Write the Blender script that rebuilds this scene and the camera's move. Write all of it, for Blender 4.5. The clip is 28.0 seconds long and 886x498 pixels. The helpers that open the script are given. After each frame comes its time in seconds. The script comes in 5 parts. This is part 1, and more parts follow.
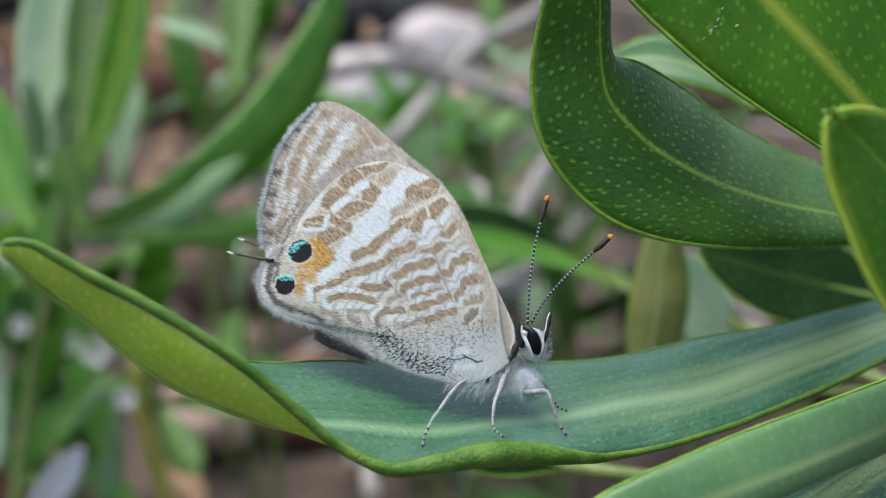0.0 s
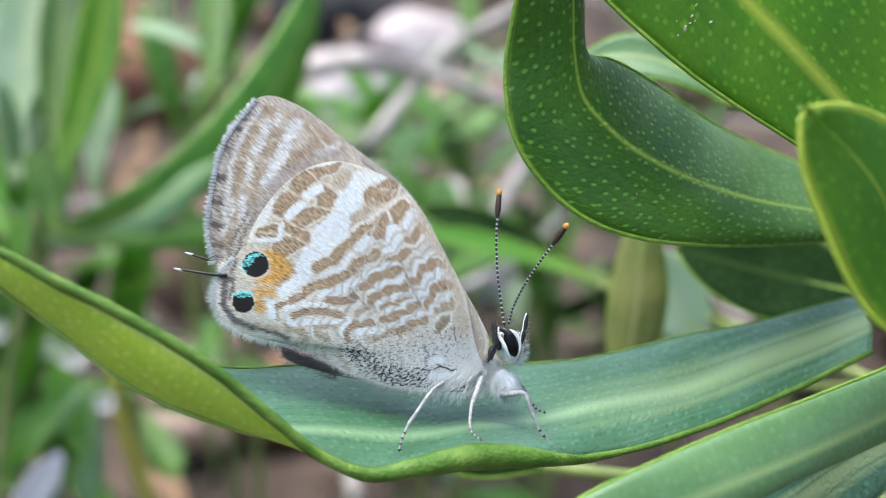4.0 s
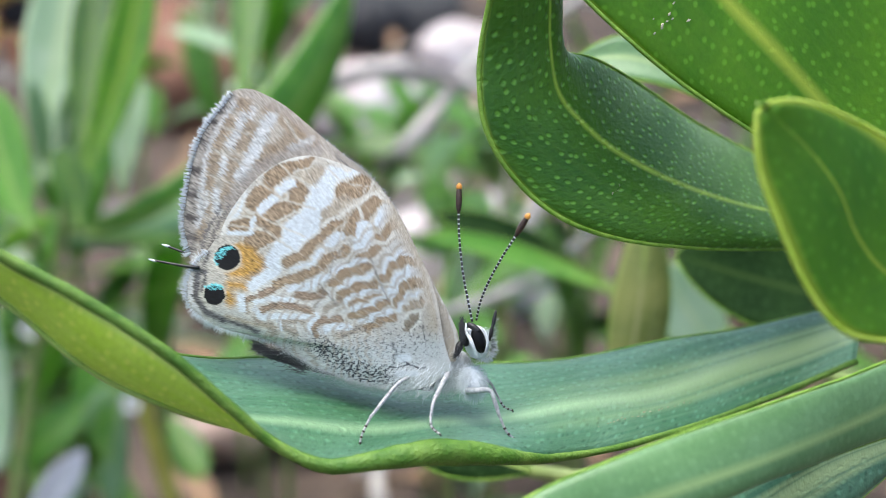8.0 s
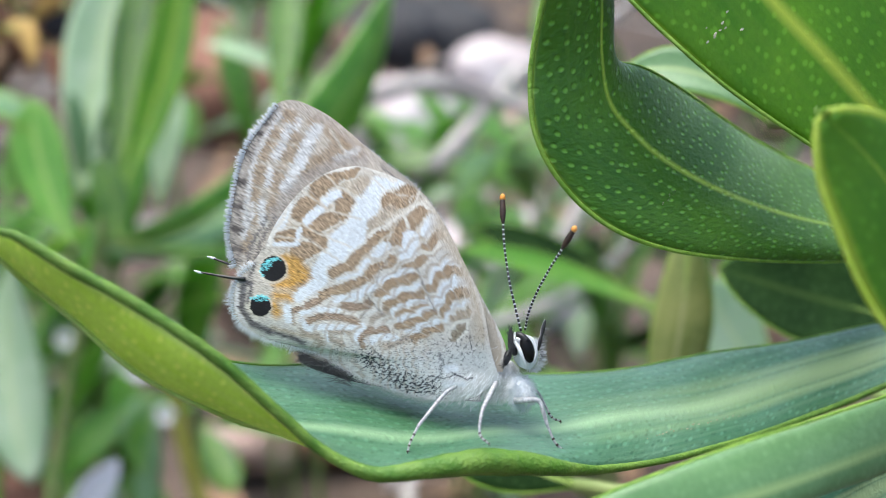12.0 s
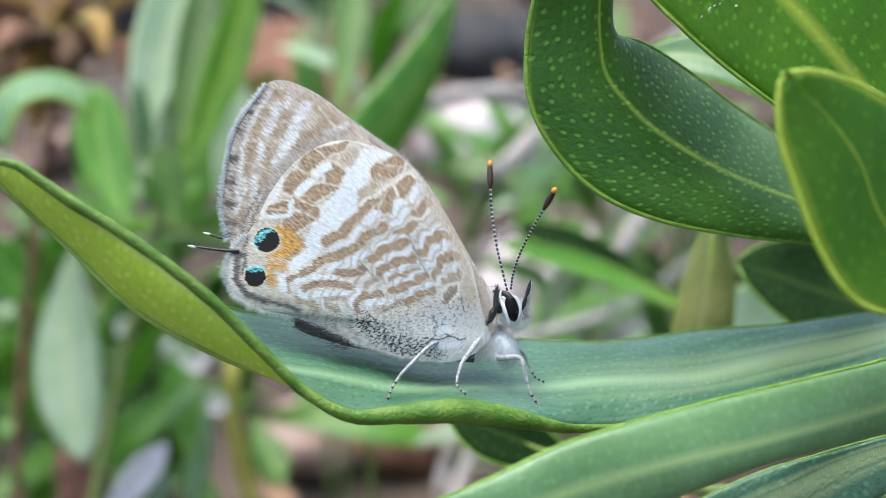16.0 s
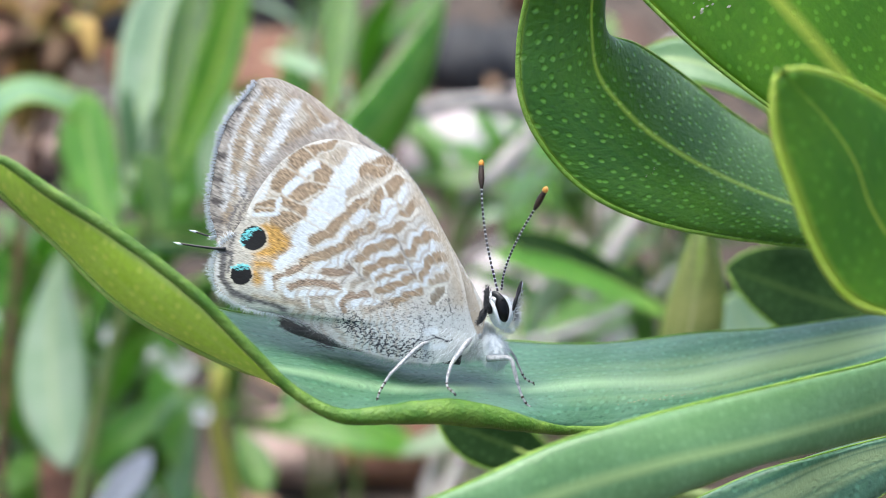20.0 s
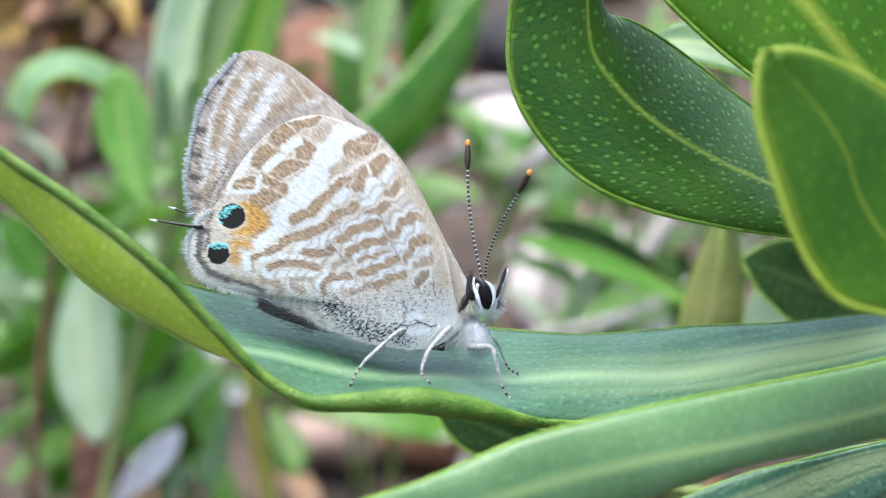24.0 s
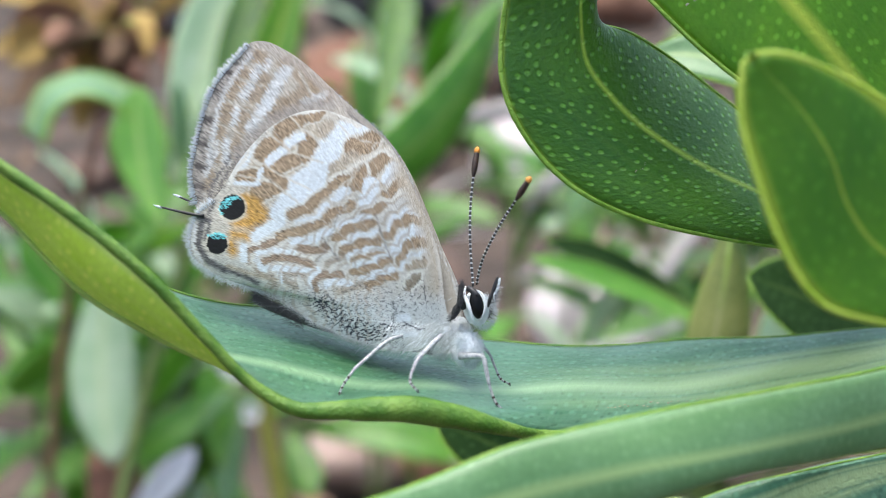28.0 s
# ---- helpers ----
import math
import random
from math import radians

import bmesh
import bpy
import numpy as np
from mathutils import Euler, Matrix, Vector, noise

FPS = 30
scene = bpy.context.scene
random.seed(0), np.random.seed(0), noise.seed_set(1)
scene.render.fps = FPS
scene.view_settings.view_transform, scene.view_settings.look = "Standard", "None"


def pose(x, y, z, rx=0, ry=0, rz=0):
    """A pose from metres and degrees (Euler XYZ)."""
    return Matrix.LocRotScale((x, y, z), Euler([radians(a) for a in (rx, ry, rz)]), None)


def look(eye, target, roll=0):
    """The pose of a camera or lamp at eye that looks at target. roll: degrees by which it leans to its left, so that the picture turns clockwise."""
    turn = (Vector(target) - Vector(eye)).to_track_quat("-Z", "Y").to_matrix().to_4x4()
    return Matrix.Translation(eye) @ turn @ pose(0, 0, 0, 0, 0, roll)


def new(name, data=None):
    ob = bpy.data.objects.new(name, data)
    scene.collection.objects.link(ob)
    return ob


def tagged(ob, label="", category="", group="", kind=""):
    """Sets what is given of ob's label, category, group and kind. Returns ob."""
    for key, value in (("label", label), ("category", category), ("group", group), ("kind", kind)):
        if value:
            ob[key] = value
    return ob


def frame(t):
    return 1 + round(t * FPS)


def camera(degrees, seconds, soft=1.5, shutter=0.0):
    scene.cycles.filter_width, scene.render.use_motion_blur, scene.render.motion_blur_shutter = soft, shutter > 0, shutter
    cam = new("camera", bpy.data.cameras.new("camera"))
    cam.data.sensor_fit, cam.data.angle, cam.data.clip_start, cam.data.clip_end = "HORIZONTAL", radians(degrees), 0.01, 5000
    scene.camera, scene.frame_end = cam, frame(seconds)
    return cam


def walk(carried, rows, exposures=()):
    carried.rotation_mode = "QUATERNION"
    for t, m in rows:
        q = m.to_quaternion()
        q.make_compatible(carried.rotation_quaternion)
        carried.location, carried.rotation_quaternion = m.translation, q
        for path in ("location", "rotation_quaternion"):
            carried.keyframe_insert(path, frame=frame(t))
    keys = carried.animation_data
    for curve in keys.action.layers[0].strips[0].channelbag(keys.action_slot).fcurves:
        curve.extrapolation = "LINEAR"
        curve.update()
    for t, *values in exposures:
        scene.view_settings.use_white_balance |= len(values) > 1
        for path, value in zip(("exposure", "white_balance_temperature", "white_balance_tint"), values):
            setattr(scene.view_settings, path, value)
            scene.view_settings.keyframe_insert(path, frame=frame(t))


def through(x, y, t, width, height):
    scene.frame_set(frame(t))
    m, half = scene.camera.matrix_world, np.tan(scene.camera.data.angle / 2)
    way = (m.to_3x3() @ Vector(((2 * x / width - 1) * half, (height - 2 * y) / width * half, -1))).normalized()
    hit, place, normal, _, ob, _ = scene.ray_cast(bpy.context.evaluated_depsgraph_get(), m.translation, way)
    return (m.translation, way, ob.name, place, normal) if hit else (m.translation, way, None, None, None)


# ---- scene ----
# ---- camera and its path ----
cam = camera(38, 28.0, soft=0.75)
cam.data.dof.use_dof = True
cam.data.dof.focus_distance = 0.0695
cam.data.dof.aperture_fstop = 40.0
PATH = [
    (0, pose(0.000000, 0.000000, 0.300000, 67.999, 0.012, -0.005)),
    (0.5, pose(-0.000610, -0.000559, 0.300062, 68.063, 0.256, -0.273)),
    (1, pose(-0.001318, -0.000186, 0.299439, 68.248, -0.478, 0.184)),
    (1.5, pose(-0.000949, -0.000392, 0.299662, 68.201, -0.195, -0.066)),
    (2, pose(-0.000514, -0.000107, 0.299961, 68.281, 0.058, -0.429)),
    (2.5, pose(-0.000369, 0.000254, 0.299582, 68.207, -0.237, -0.361)),
    (3, pose(-0.000242, 0.001110, 0.299683, 68.113, 0.088, -0.743)),
    (3.5, pose(0.000033, 0.000706, 0.299880, 68.016, 0.358, -1.066)),
    (5.5, pose(0.001806, 0.000896, 0.299523, 67.805, 0.194, -0.920)),
    (6, pose(0.003204, 0.000599, 0.299284, 68.047, -0.081, 0.490)),
    (6.5, pose(0.005162, 0.000035, 0.299780, 68.120, 0.463, 0.845)),
    (7, pose(0.004377, 0.000832, 0.299068, 67.980, 0.194, 1.320)),
    (7.5, pose(0.005007, 0.000732, 0.299208, 67.937, 0.293, 1.116)),
    (8, pose(0.004362, 0.000694, 0.298820, 68.520, -0.206, 1.322)),
    (8.5, pose(0.003631, 0.000510, 0.299425, 68.862, 0.284, 0.937)),
    (9, pose(0.003634, 0.000471, 0.298868, 68.667, -0.356, 1.526)),
    (9.5, pose(0.003265, 0.001672, 0.298930, 68.554, 0.566, 0.877)),
    (10, pose(0.003118, 0.001612, 0.298530, 68.770, -0.421, 1.559)),
    (10.5, pose(0.004029, 0.001195, 0.298914, 68.929, 0.126, 1.190)),
    (11, pose(0.002375, 0.000927, 0.298164, 69.298, -0.656, 1.807)),
    (11.5, pose(0.002451, 0.000969, 0.298315, 69.025, -0.453, 2.061)),
    (13.5, pose(0.007354, -0.001572, 0.297685, 70.464, -0.764, 6.471)),
    (14, pose(0.006780, -0.002440, 0.297226, 70.077, -1.040, 7.256)),
    (14.5, pose(0.007269, -0.001495, 0.296481, 69.771, -0.925, 7.293)),
    (15, pose(0.008121, -0.001570, 0.296127, 69.707, -1.489, 7.598)),
    (15.5, pose(0.009138, -0.001882, 0.296172, 69.674, -1.416, 6.903)),
    (16, pose(0.008112, -0.002059, 0.296089, 70.010, -1.559, 6.781)),
    (16.5, pose(0.008289, -0.002454, 0.295480, 70.144, -2.397, 6.902)),
    (17, pose(0.007584, -0.002582, 0.295628, 70.305, -1.963, 6.731)),
    (17.5, pose(0.008192, -0.003063, 0.295712, 70.537, -1.839, 6.488)),
    (18, pose(0.008017, -0.003334, 0.295506, 70.656, -2.155, 6.680)),
    (18.5, pose(0.007585, -0.002539, 0.294942, 70.438, -2.119, 6.723)),
    (19, pose(0.007818, -0.002458, 0.295042, 70.670, -2.283, 6.596)),
    (19.5, pose(0.008110, -0.001950, 0.295284, 70.732, -1.984, 6.476)),
    (20, pose(0.007902, -0.001845, 0.295294, 70.561, -2.076, 6.328)),
    (20.5, pose(0.007772, -0.001567, 0.295064, 70.595, -2.317, 6.507)),
    (21, pose(0.007925, -0.000944, 0.295016, 70.469, -2.290, 6.472)),
    (21.5, pose(0.007978, -0.000370, 0.295222, 70.644, -2.344, 6.522)),
    (22, pose(0.008988, 0.000101, 0.295459, 70.481, -1.986, 6.806)),
    (22.5, pose(0.009470, 0.000110, 0.295032, 69.740, -2.158, 8.040)),
    (24.5, pose(0.011579, 0.001267, 0.294514, 69.889, -2.623, 9.076)),
    (25, pose(0.011495, 0.001421, 0.294447, 70.218, -2.421, 8.985)),
    (25.5, pose(0.011684, 0.001530, 0.294369, 70.369, -2.567, 9.483)),
    (26, pose(0.012289, 0.002060, 0.294478, 70.583, -2.543, 9.257)),
    (26.5, pose(0.012508, 0.002093, 0.293905, 70.392, -3.094, 9.427)),
    (27, pose(0.012755, 0.000959, 0.293862, 70.350, -2.753, 10.170)),
    (27.5, pose(0.012966, 0.001206, 0.293366, 70.661, -2.771, 10.260)),
    (28, pose(0.012997, 0.001206, 0.293737, 70.833, -2.546, 10.109)),
]
walk(cam, PATH, exposures=((0, 0.42, 6250, 3), (1, 0.5, 6250, 3), (2, 0.58, 6250, 3), (3, 0.93, 6250, 4), (8, 1.05, 6250, 4), (9, 1.05, 6250, 4), (14, 1.08, 6250, 4), (15, 1.14, 6250, 4), (16, 0.98, 6250, 4), (17, 0.98, 6250, 4), (18, 1.05, 6250, 4), (20, 1.14, 6250, 4), (22, 1.18, 6250, 5), (25, 1.22, 6250, 5), (26, 1.26, 6250, 5), (27, 1.27, 6250, 5), (28, 1.08, 6250, 4)))

# ---- daylight: bright open shade ----
world = bpy.data.worlds.new("sky")
scene.world = world
world.use_nodes = True
wn = world.node_tree.nodes
sky = wn.new("ShaderNodeTexSky")
sky.sky_type, sky.sun_disc = "NISHITA", False
sky.sun_elevation, sky.sun_rotation = radians(77), radians(-70)
sky.dust_density, sky.ozone_density = 6.0, 2.0
world.node_tree.links.new(sky.outputs[0], wn["Background"].inputs[0])
wn["Background"].inputs[1].default_value = 0.14
sun = new("sun", bpy.data.lights.new("sun", "SUN"))
sun.data.energy, sun.data.angle, sun.data.color = 1.2, radians(55), (1.0, 0.98, 0.94)
sun.matrix_world = look((-0.21, 0.08, 1.24), (0, 0, 0.27))

MM = 0.001
EYE = Vector((0, 0, 0.300))
TILT = radians(22)
RIGHT = Vector((1, 0, 0))
UP = Vector((0, math.sin(TILT), math.cos(TILT)))
AWAY = Vector((0, math.cos(TILT), -math.sin(TILT)))


def S(x, y, d):
    """World place of a point x mm right, y mm up and d mm away along the first line of sight."""
    return EYE + (RIGHT * x + UP * y + AWAY * d) * MM


# ---- materials ----
def material(name):
    m = bpy.data.materials.new(name)
    m.use_nodes = True
    return m, m.node_tree.nodes, m.node_tree.links, m.node_tree.nodes["Principled BSDF"]


def ramp(nodes, stops):
    r = nodes.new("ShaderNodeValToRGB")
    els = r.color_ramp.elements
    while len(els) < len(stops):
        els.new(0.5)
    for e, (p, c) in zip(els, stops):
        e.position, e.color = p, (*c, 1) if len(c) == 3 else c
    return r


def mixer(nodes, links, fac, a, b, blend="MIX"):
    m = nodes.new("ShaderNodeMix")
    m.data_type, m.blend_type = "RGBA", blend
    for sock, val in ((m.inputs[0], fac), (m.inputs[6], a), (m.inputs[7], b)):
        if isinstance(val, bpy.types.NodeSocket):
            links.new(val, sock)
        elif isinstance(val, (int, float)):
            sock.default_value = val
        else:
            sock.default_value = (*val, 1)
    return m.outputs[2]


def noise_node(nodes, links, vec, scale, detail=4, rough=0.55):
    n = nodes.new("ShaderNodeTexNoise")
    n.inputs["Scale"].default_value, n.inputs["Detail"].default_value, n.inputs["Roughness"].default_value = scale, detail, rough
    if vec is not None:
        links.new(vec, n.inputs["Vector"])
    return n.outputs["Fac"]


def leaf_material(name, dark, light, rim, dots=0.6, gloss=0.42, through=0.25, rib=0.10, wax=0.0, relief=0.0001, coat=0.0, streaks=0.07, pits=0.0, spec=0.5, pale_base=None, grain=1.12, border=0.955):
    """Fleshy leaf: v across in x, millimetres along in y, millimetres across in z of the leaf attribute."""
    m, n, l, p = material(name)
    at = n.new("ShaderNodeAttribute")
    at.attribute_name = "leaf"
    sep = n.new("ShaderNodeSeparateXYZ")
    l.new(at.outputs["Vector"], sep.inputs[0])
    flat = n.new("ShaderNodeCombineXYZ")
    l.new(sep.outputs[2], flat.inputs[0])
    l.new(sep.outputs[1], flat.inputs[1])
    info = n.new("ShaderNodeObjectInfo")
    big = noise_node(n, l, flat.outputs[0], 0.16, 3)
    fine = noise_node(n, l, flat.outputs[0], 3.0, 4)
    col = mixer(n, l, ramp_of(n, l, big, 0.35, 0.7), dark, light)
    col = mixer(n, l, ramp_of(n, l, fine, 0.35, 0.75, 0.35), col, tuple(c * 0.6 for c in dark))
    # long streaks beside the veins
    stretch = n.new("ShaderNodeCombineXYZ")
    for sock, out, k in ((0, 2, 2.2), (1, 1, 0.10)):
        mul = n.new("ShaderNodeMath")
        mul.operation = "MULTIPLY"
        mul.inputs[1].default_value = k
        l.new(sep.outputs[out], mul.inputs[0])
        l.new(mul.outputs[0], stretch.inputs[sock])
    streak = noise_node(n, l, stretch.outputs[0], 1.0, 3)
    col = mixer(n, l, ramp_of(n, l, streak, 0.4, 0.8, streaks), col, rim)
    # pale oil glands
    vor = n.new("ShaderNodeTexVoronoi")
    vor.voronoi_dimensions = "2D"
    vor.inputs["Scale"].default_value = grain
    vor.inputs["Randomness"].default_value = 0.85
    l.new(flat.outputs[0], vor.inputs["Vector"])
    dot = ramp(n, [(0.07, (1, 1, 1)), (0.26, (0, 0, 0))])
    dot.color_ramp.interpolation = "EASE"
    l.new(vor.outputs["Distance"], dot.inputs[0])
    lev = n.new("ShaderNodeMath")
    lev.operation = "MULTIPLY"
    l.new(dot.outputs[0], lev.inputs[0])
    lev.inputs[1].default_value = dots
    col = mixer(n, l, lev.outputs[0], col, tuple(min(1, c * 1.9 + 0.03) for c in light))
    # small dark pits
    pit = n.new("ShaderNodeTexVoronoi")
    pit.voronoi_dimensions = "2D"
    pit.inputs["Scale"].default_value = 1.3
    l.new(flat.outputs[0], pit.inputs["Vector"])
    hole = ramp(n, [(0.06, (pits, pits, pits)), (0.2, (0, 0, 0))])
    l.new(pit.outputs["Distance"], hole.inputs[0])
    if pits:
        col = mixer(n, l, hole.outputs[0], col, tuple(c * 0.5 for c in dark))
    # yellow-green towards the midrib and the margin
    ab = n.new("ShaderNodeMath")
    ab.operation = "ABSOLUTE"
    l.new(sep.outputs[0], ab.inputs[0])
    edge = ramp(n, [(0.0, (1, 1, 1)), (rib, (0, 0, 0)), (border, (0, 0, 0)), (1.0, (1, 1, 1))])
    l.new(ab.outputs[0], edge.inputs[0])
    col = mixer(n, l, edge.outputs[0], col, rim)
    if pale_base:
        # the midrib spreads into a broad pale band towards the stalk
        grow = n.new("ShaderNodeMapRange")
        grow.inputs[1].default_value, grow.inputs[2].default_value = pale_base[:2]
        l.new(sep.outputs[1], grow.inputs[0])
        band = ramp(n, [(0.06, (1, 1, 1)), (0.2, (0.75, 0.75, 0.75)), (0.26, (0.35, 0.35, 0.35)), (0.34, (0.8, 0.8, 0.8)), (0.52, (0, 0, 0))])
        l.new(ab.outputs[0], band.inputs[0])
        both = n.new("ShaderNodeMath")
        both.operation = "MULTIPLY"
        l.new(grow.outputs[0], both.inputs[0])
        l.new(band.outputs[0], both.inputs[1])
        col = mixer(n, l, both.outputs[0], col, pale_base[2])
    hue = n.new("ShaderNodeHueSaturation")
    mr = n.new("ShaderNodeMapRange")
    mr.inputs[3].default_value, mr.inputs[4].default_value = 0.8, 1.2
    l.new(info.outputs["Random"], mr.inputs[0])
    l.new(mr.outputs[0], hue.inputs["Value"])
    l.new(col, hue.inputs["Color"])
    l.new(hue.outputs[0], p.inputs["Base Color"])
    p.inputs["Roughness"].default_value = gloss
    p.inputs["Specular IOR Level"].default_value = spec
    p.inputs["Coat IOR"].default_value = 1.6
    p.inputs["Coat Weight"].default_value, p.inputs["Coat Roughness"].default_value = coat, 0.34
    if wax:
        # a bloom of wax, worn off in patches and missing in the pits
        worn = ramp(n, [(0.38, (wax * 0.3,) * 3), (0.56, (wax,) * 3)])
        l.new(big, worn.inputs[0])
        p.inputs["Sheen Roughness"].default_value = 0.35
        l.new(mixer(n, l, hole.outputs[0] if pits else 0.0, worn.outputs[0], (0, 0, 0)), p.inputs["Sheen Weight"])
        p.inputs["Sheen Tint"].default_value = (0.8, 0.92, 1.0, 1)
    bump = n.new("ShaderNodeBump")
    bump.inputs["Strength"].default_value, bump.inputs["Distance"].default_value = 0.5, relief
    add = n.new("ShaderNodeMath")
    add.operation = "SUBTRACT"
    l.new(fine, add.inputs[0])
    l.new(lev.outputs[0], add.inputs[1])
    l.new(add.outputs[0], bump.inputs["Height"])
    l.new(bump.outputs[0], p.inputs["Normal"])
    tr = n.new("ShaderNodeBsdfTranslucent")
    thin = n.new("ShaderNodeGamma")
    thin.inputs[1].default_value = 0.6
    l.new(hue.outputs[0], thin.inputs[0])
    l.new(thin.outputs[0], tr.inputs[0])
    mx = n.new("ShaderNodeMixShader")
    mx.inputs[0].default_value = through
    l.new(p.outputs[0], mx.inputs[1])
    l.new(tr.outputs[0], mx.inputs[2])
    l.new(mx.outputs[0], n["Material Output"].inputs[0])
    return m


def ramp_of(n, l, fac, lo, hi, top=1.0):
    r = ramp(n, [(lo, (0, 0, 0)), (hi, (top, top, top))])
    l.new(fac, r.inputs[0])
    return r.outputs[0]


def plain_material(name, a, b, scale, rough=0.6, bump=0.0, sheen=0.0):
    """Two tones mixed by noise at scale per metre."""
    m, n, l, p = material(name)
    co = n.new("ShaderNodeTexCoord")
    f1 = noise_node(n, l, co.outputs["Object"], scale, 5)
    f2 = noise_node(n, l, co.outputs["Object"], scale * 7, 3)
    col = mixer(n, l, ramp_of(n, l, f1, 0.35, 0.68), a, b)
    col = mixer(n, l, ramp_of(n, l, f2, 0.4, 0.8, 0.4), col, tuple(c * 0.55 for c in a))
    l.new(col, p.inputs["Base Color"])
    p.inputs["Roughness"].default_value = rough
    p.inputs["Sheen Weight"].default_value = sheen
    if bump:
        bn = n.new("ShaderNodeBump")
        bn.inputs["Distance"].default_value, bn.inputs["Strength"].default_value = bump, 0.6
        l.new(f2, bn.inputs["Height"])
        l.new(bn.outputs[0], p.inputs["Normal"])
    return m


LEAF = leaf_material("leaf_upper", (0.036, 0.130, 0.004), (0.075, 0.210, 0.007), (0.36, 0.52, 0.06), dots=0.6, gloss=0.40, wax=0.45, pits=0.35, coat=0.25, rib=0.05, relief=0.0002, spec=0.45, grain=1.25)
# for leaves lying in shadow: the shade is put into the base colour
LEAF_SHADED = leaf_material("leaf_shaded_green", (0.010, 0.036, 0.005), (0.021, 0.062, 0.010), (0.05, 0.10, 0.02), dots=0.35, gloss=0.7, through=0.08, spec=0.15)
LEAF_MOTTLED = leaf_material("leaf_mottled", (0.13, 0.22, 0.03), (0.50, 0.54, 0.16), (0.58, 0.60, 0.28), dots=0.2, gloss=0.4, through=0.3, streaks=0.5, coat=0.4)
LEAF_BRIGHT = leaf_material("leaf_bright", (0.070, 0.235, 0.004), (0.145, 0.355, 0.008), (0.50, 0.62, 0.07), dots=0.35, gloss=0.42, through=0.42, rib=0.10, relief=0.0001)
LEAF_NEAR = leaf_material("leaf_near", (0.065, 0.225, 0.004), (0.135, 0.345, 0.008), (0.46, 0.60, 0.05), dots=0.18, gloss=0.42, through=0.42, rib=0.03, border=0.84)
LEAF_PERCH = leaf_material("leaf_waxy", (0.036, 0.150, 0.062), (0.100, 0.250, 0.155), (0.28, 0.45, 0.26), dots=0.26, gloss=0.38, rib=0.15, wax=0.9, relief=0.00025, coat=0.8, streaks=0.3, pits=0.5, through=0.3, pale_base=(68, 90, (0.38, 0.51, 0.24)))
LEAF_UNDER = leaf_material("leaf_underside", (0.52, 0.74, 0.05), (0.62, 0.82, 0.10), (0.74, 0.85, 0.28), dots=0.3, gloss=0.45, through=0.3, border=0.86, streaks=0.25)
LEAF_SOFT = leaf_material("leaf_pale", (0.125, 0.275, 0.095), (0.205, 0.385, 0.175), (0.36, 0.52, 0.20), dots=0.1, gloss=0.36, rib=0.2, wax=0.15, coat=0.3)
LEAF_GREY = leaf_material("leaf_glaucous", (0.42, 0.60, 0.38), (0.58, 0.72, 0.53), (0.64, 0.74, 0.44), dots=0.0, gloss=0.45, wax=0.3, through=0.45)
LEAF_FAR = leaf_material("leaf_far", (0.075, 0.27, 0.012), (0.17, 0.42, 0.04), (0.36, 0.54, 0.10), dots=0.0, gloss=0.32, through=0.4, coat=0.4)
MARGIN = plain_material("leaf_margin", (0.14, 0.30, 0.018), (0.30, 0.48, 0.065), 900, 0.45, 0.0002)
MARGIN_BRIGHT = plain_material("leaf_margin_bright", (0.32, 0.48, 0.03), (0.50, 0.62, 0.09), 700, 0.45, 0.0002)
MARGIN_PALE = plain_material("leaf_margin_pale", (0.075, 0.19, 0.012), (0.19, 0.32, 0.045), 700, 0.5, 0.0002)
RIB = plain_material("leaf_rib", (0.32, 0.47, 0.08), (0.44, 0.58, 0.17), 400, 0.5)
RIB_PALE = plain_material("leaf_rib_pale", (0.16, 0.32, 0.12), (0.25, 0.42, 0.17), 400, 0.45)
STEM = plain_material("green_stem", (0.16, 0.24, 0.06), (0.30, 0.36, 0.12), 150, 0.55, 0.0002)
YELLOW_STEM = plain_material("yellow_stem", (0.34, 0.34, 0.05), (0.50, 0.48, 0.10), 150, 0.5, 0.0002)
BARK = plain_material("brown_bark", (0.07, 0.028, 0.018), (0.40, 0.20, 0.13), 200, 0.85, 0.001)
TWIG = plain_material("grey_twig", (0.34, 0.31, 0.29), (0.58, 0.54, 0.51), 120, 0.8, 0.0005)
SOIL = plain_material("soil", (0.026, 0.019, 0.015), (0.15, 0.105, 0.08), 26, 0.95, 0.01)
STONE = plain_material("pink_stone", (0.38, 0.24, 0.19), (0.58, 0.43, 0.37), 40, 0.85, 0.001)
EARTHY = plain_material("brown_stone", (0.10, 0.06, 0.045), (0.26, 0.17, 0.13), 40, 0.9, 0.001)
CHALK = plain_material("pale_stone", (0.55, 0.46, 0.46), (0.76, 0.70, 0.70), 40, 0.85, 0.001)
SLAG = plain_material("charcoal_stone", (0.015, 0.015, 0.018), (0.06, 0.06, 0.065), 40, 0.8, 0.001)
OCHRE = plain_material("ochre_clod", (0.30, 0.17, 0.04), (0.52, 0.36, 0.12), 60, 0.9, 0.002)
RUSTY = plain_material("rusty_clod", (0.16, 0.07, 0.04), (0.34, 0.18, 0.12), 40, 0.9, 0.002)
LITTER = plain_material("dry_leaf", (0.14, 0.075, 0.04), (0.36, 0.23, 0.14), 60, 0.8, 0.0005)
PALE = plain_material("pale_petal", (0.80, 0.80, 0.84), (0.90, 0.90, 0.92), 90, 0.5)


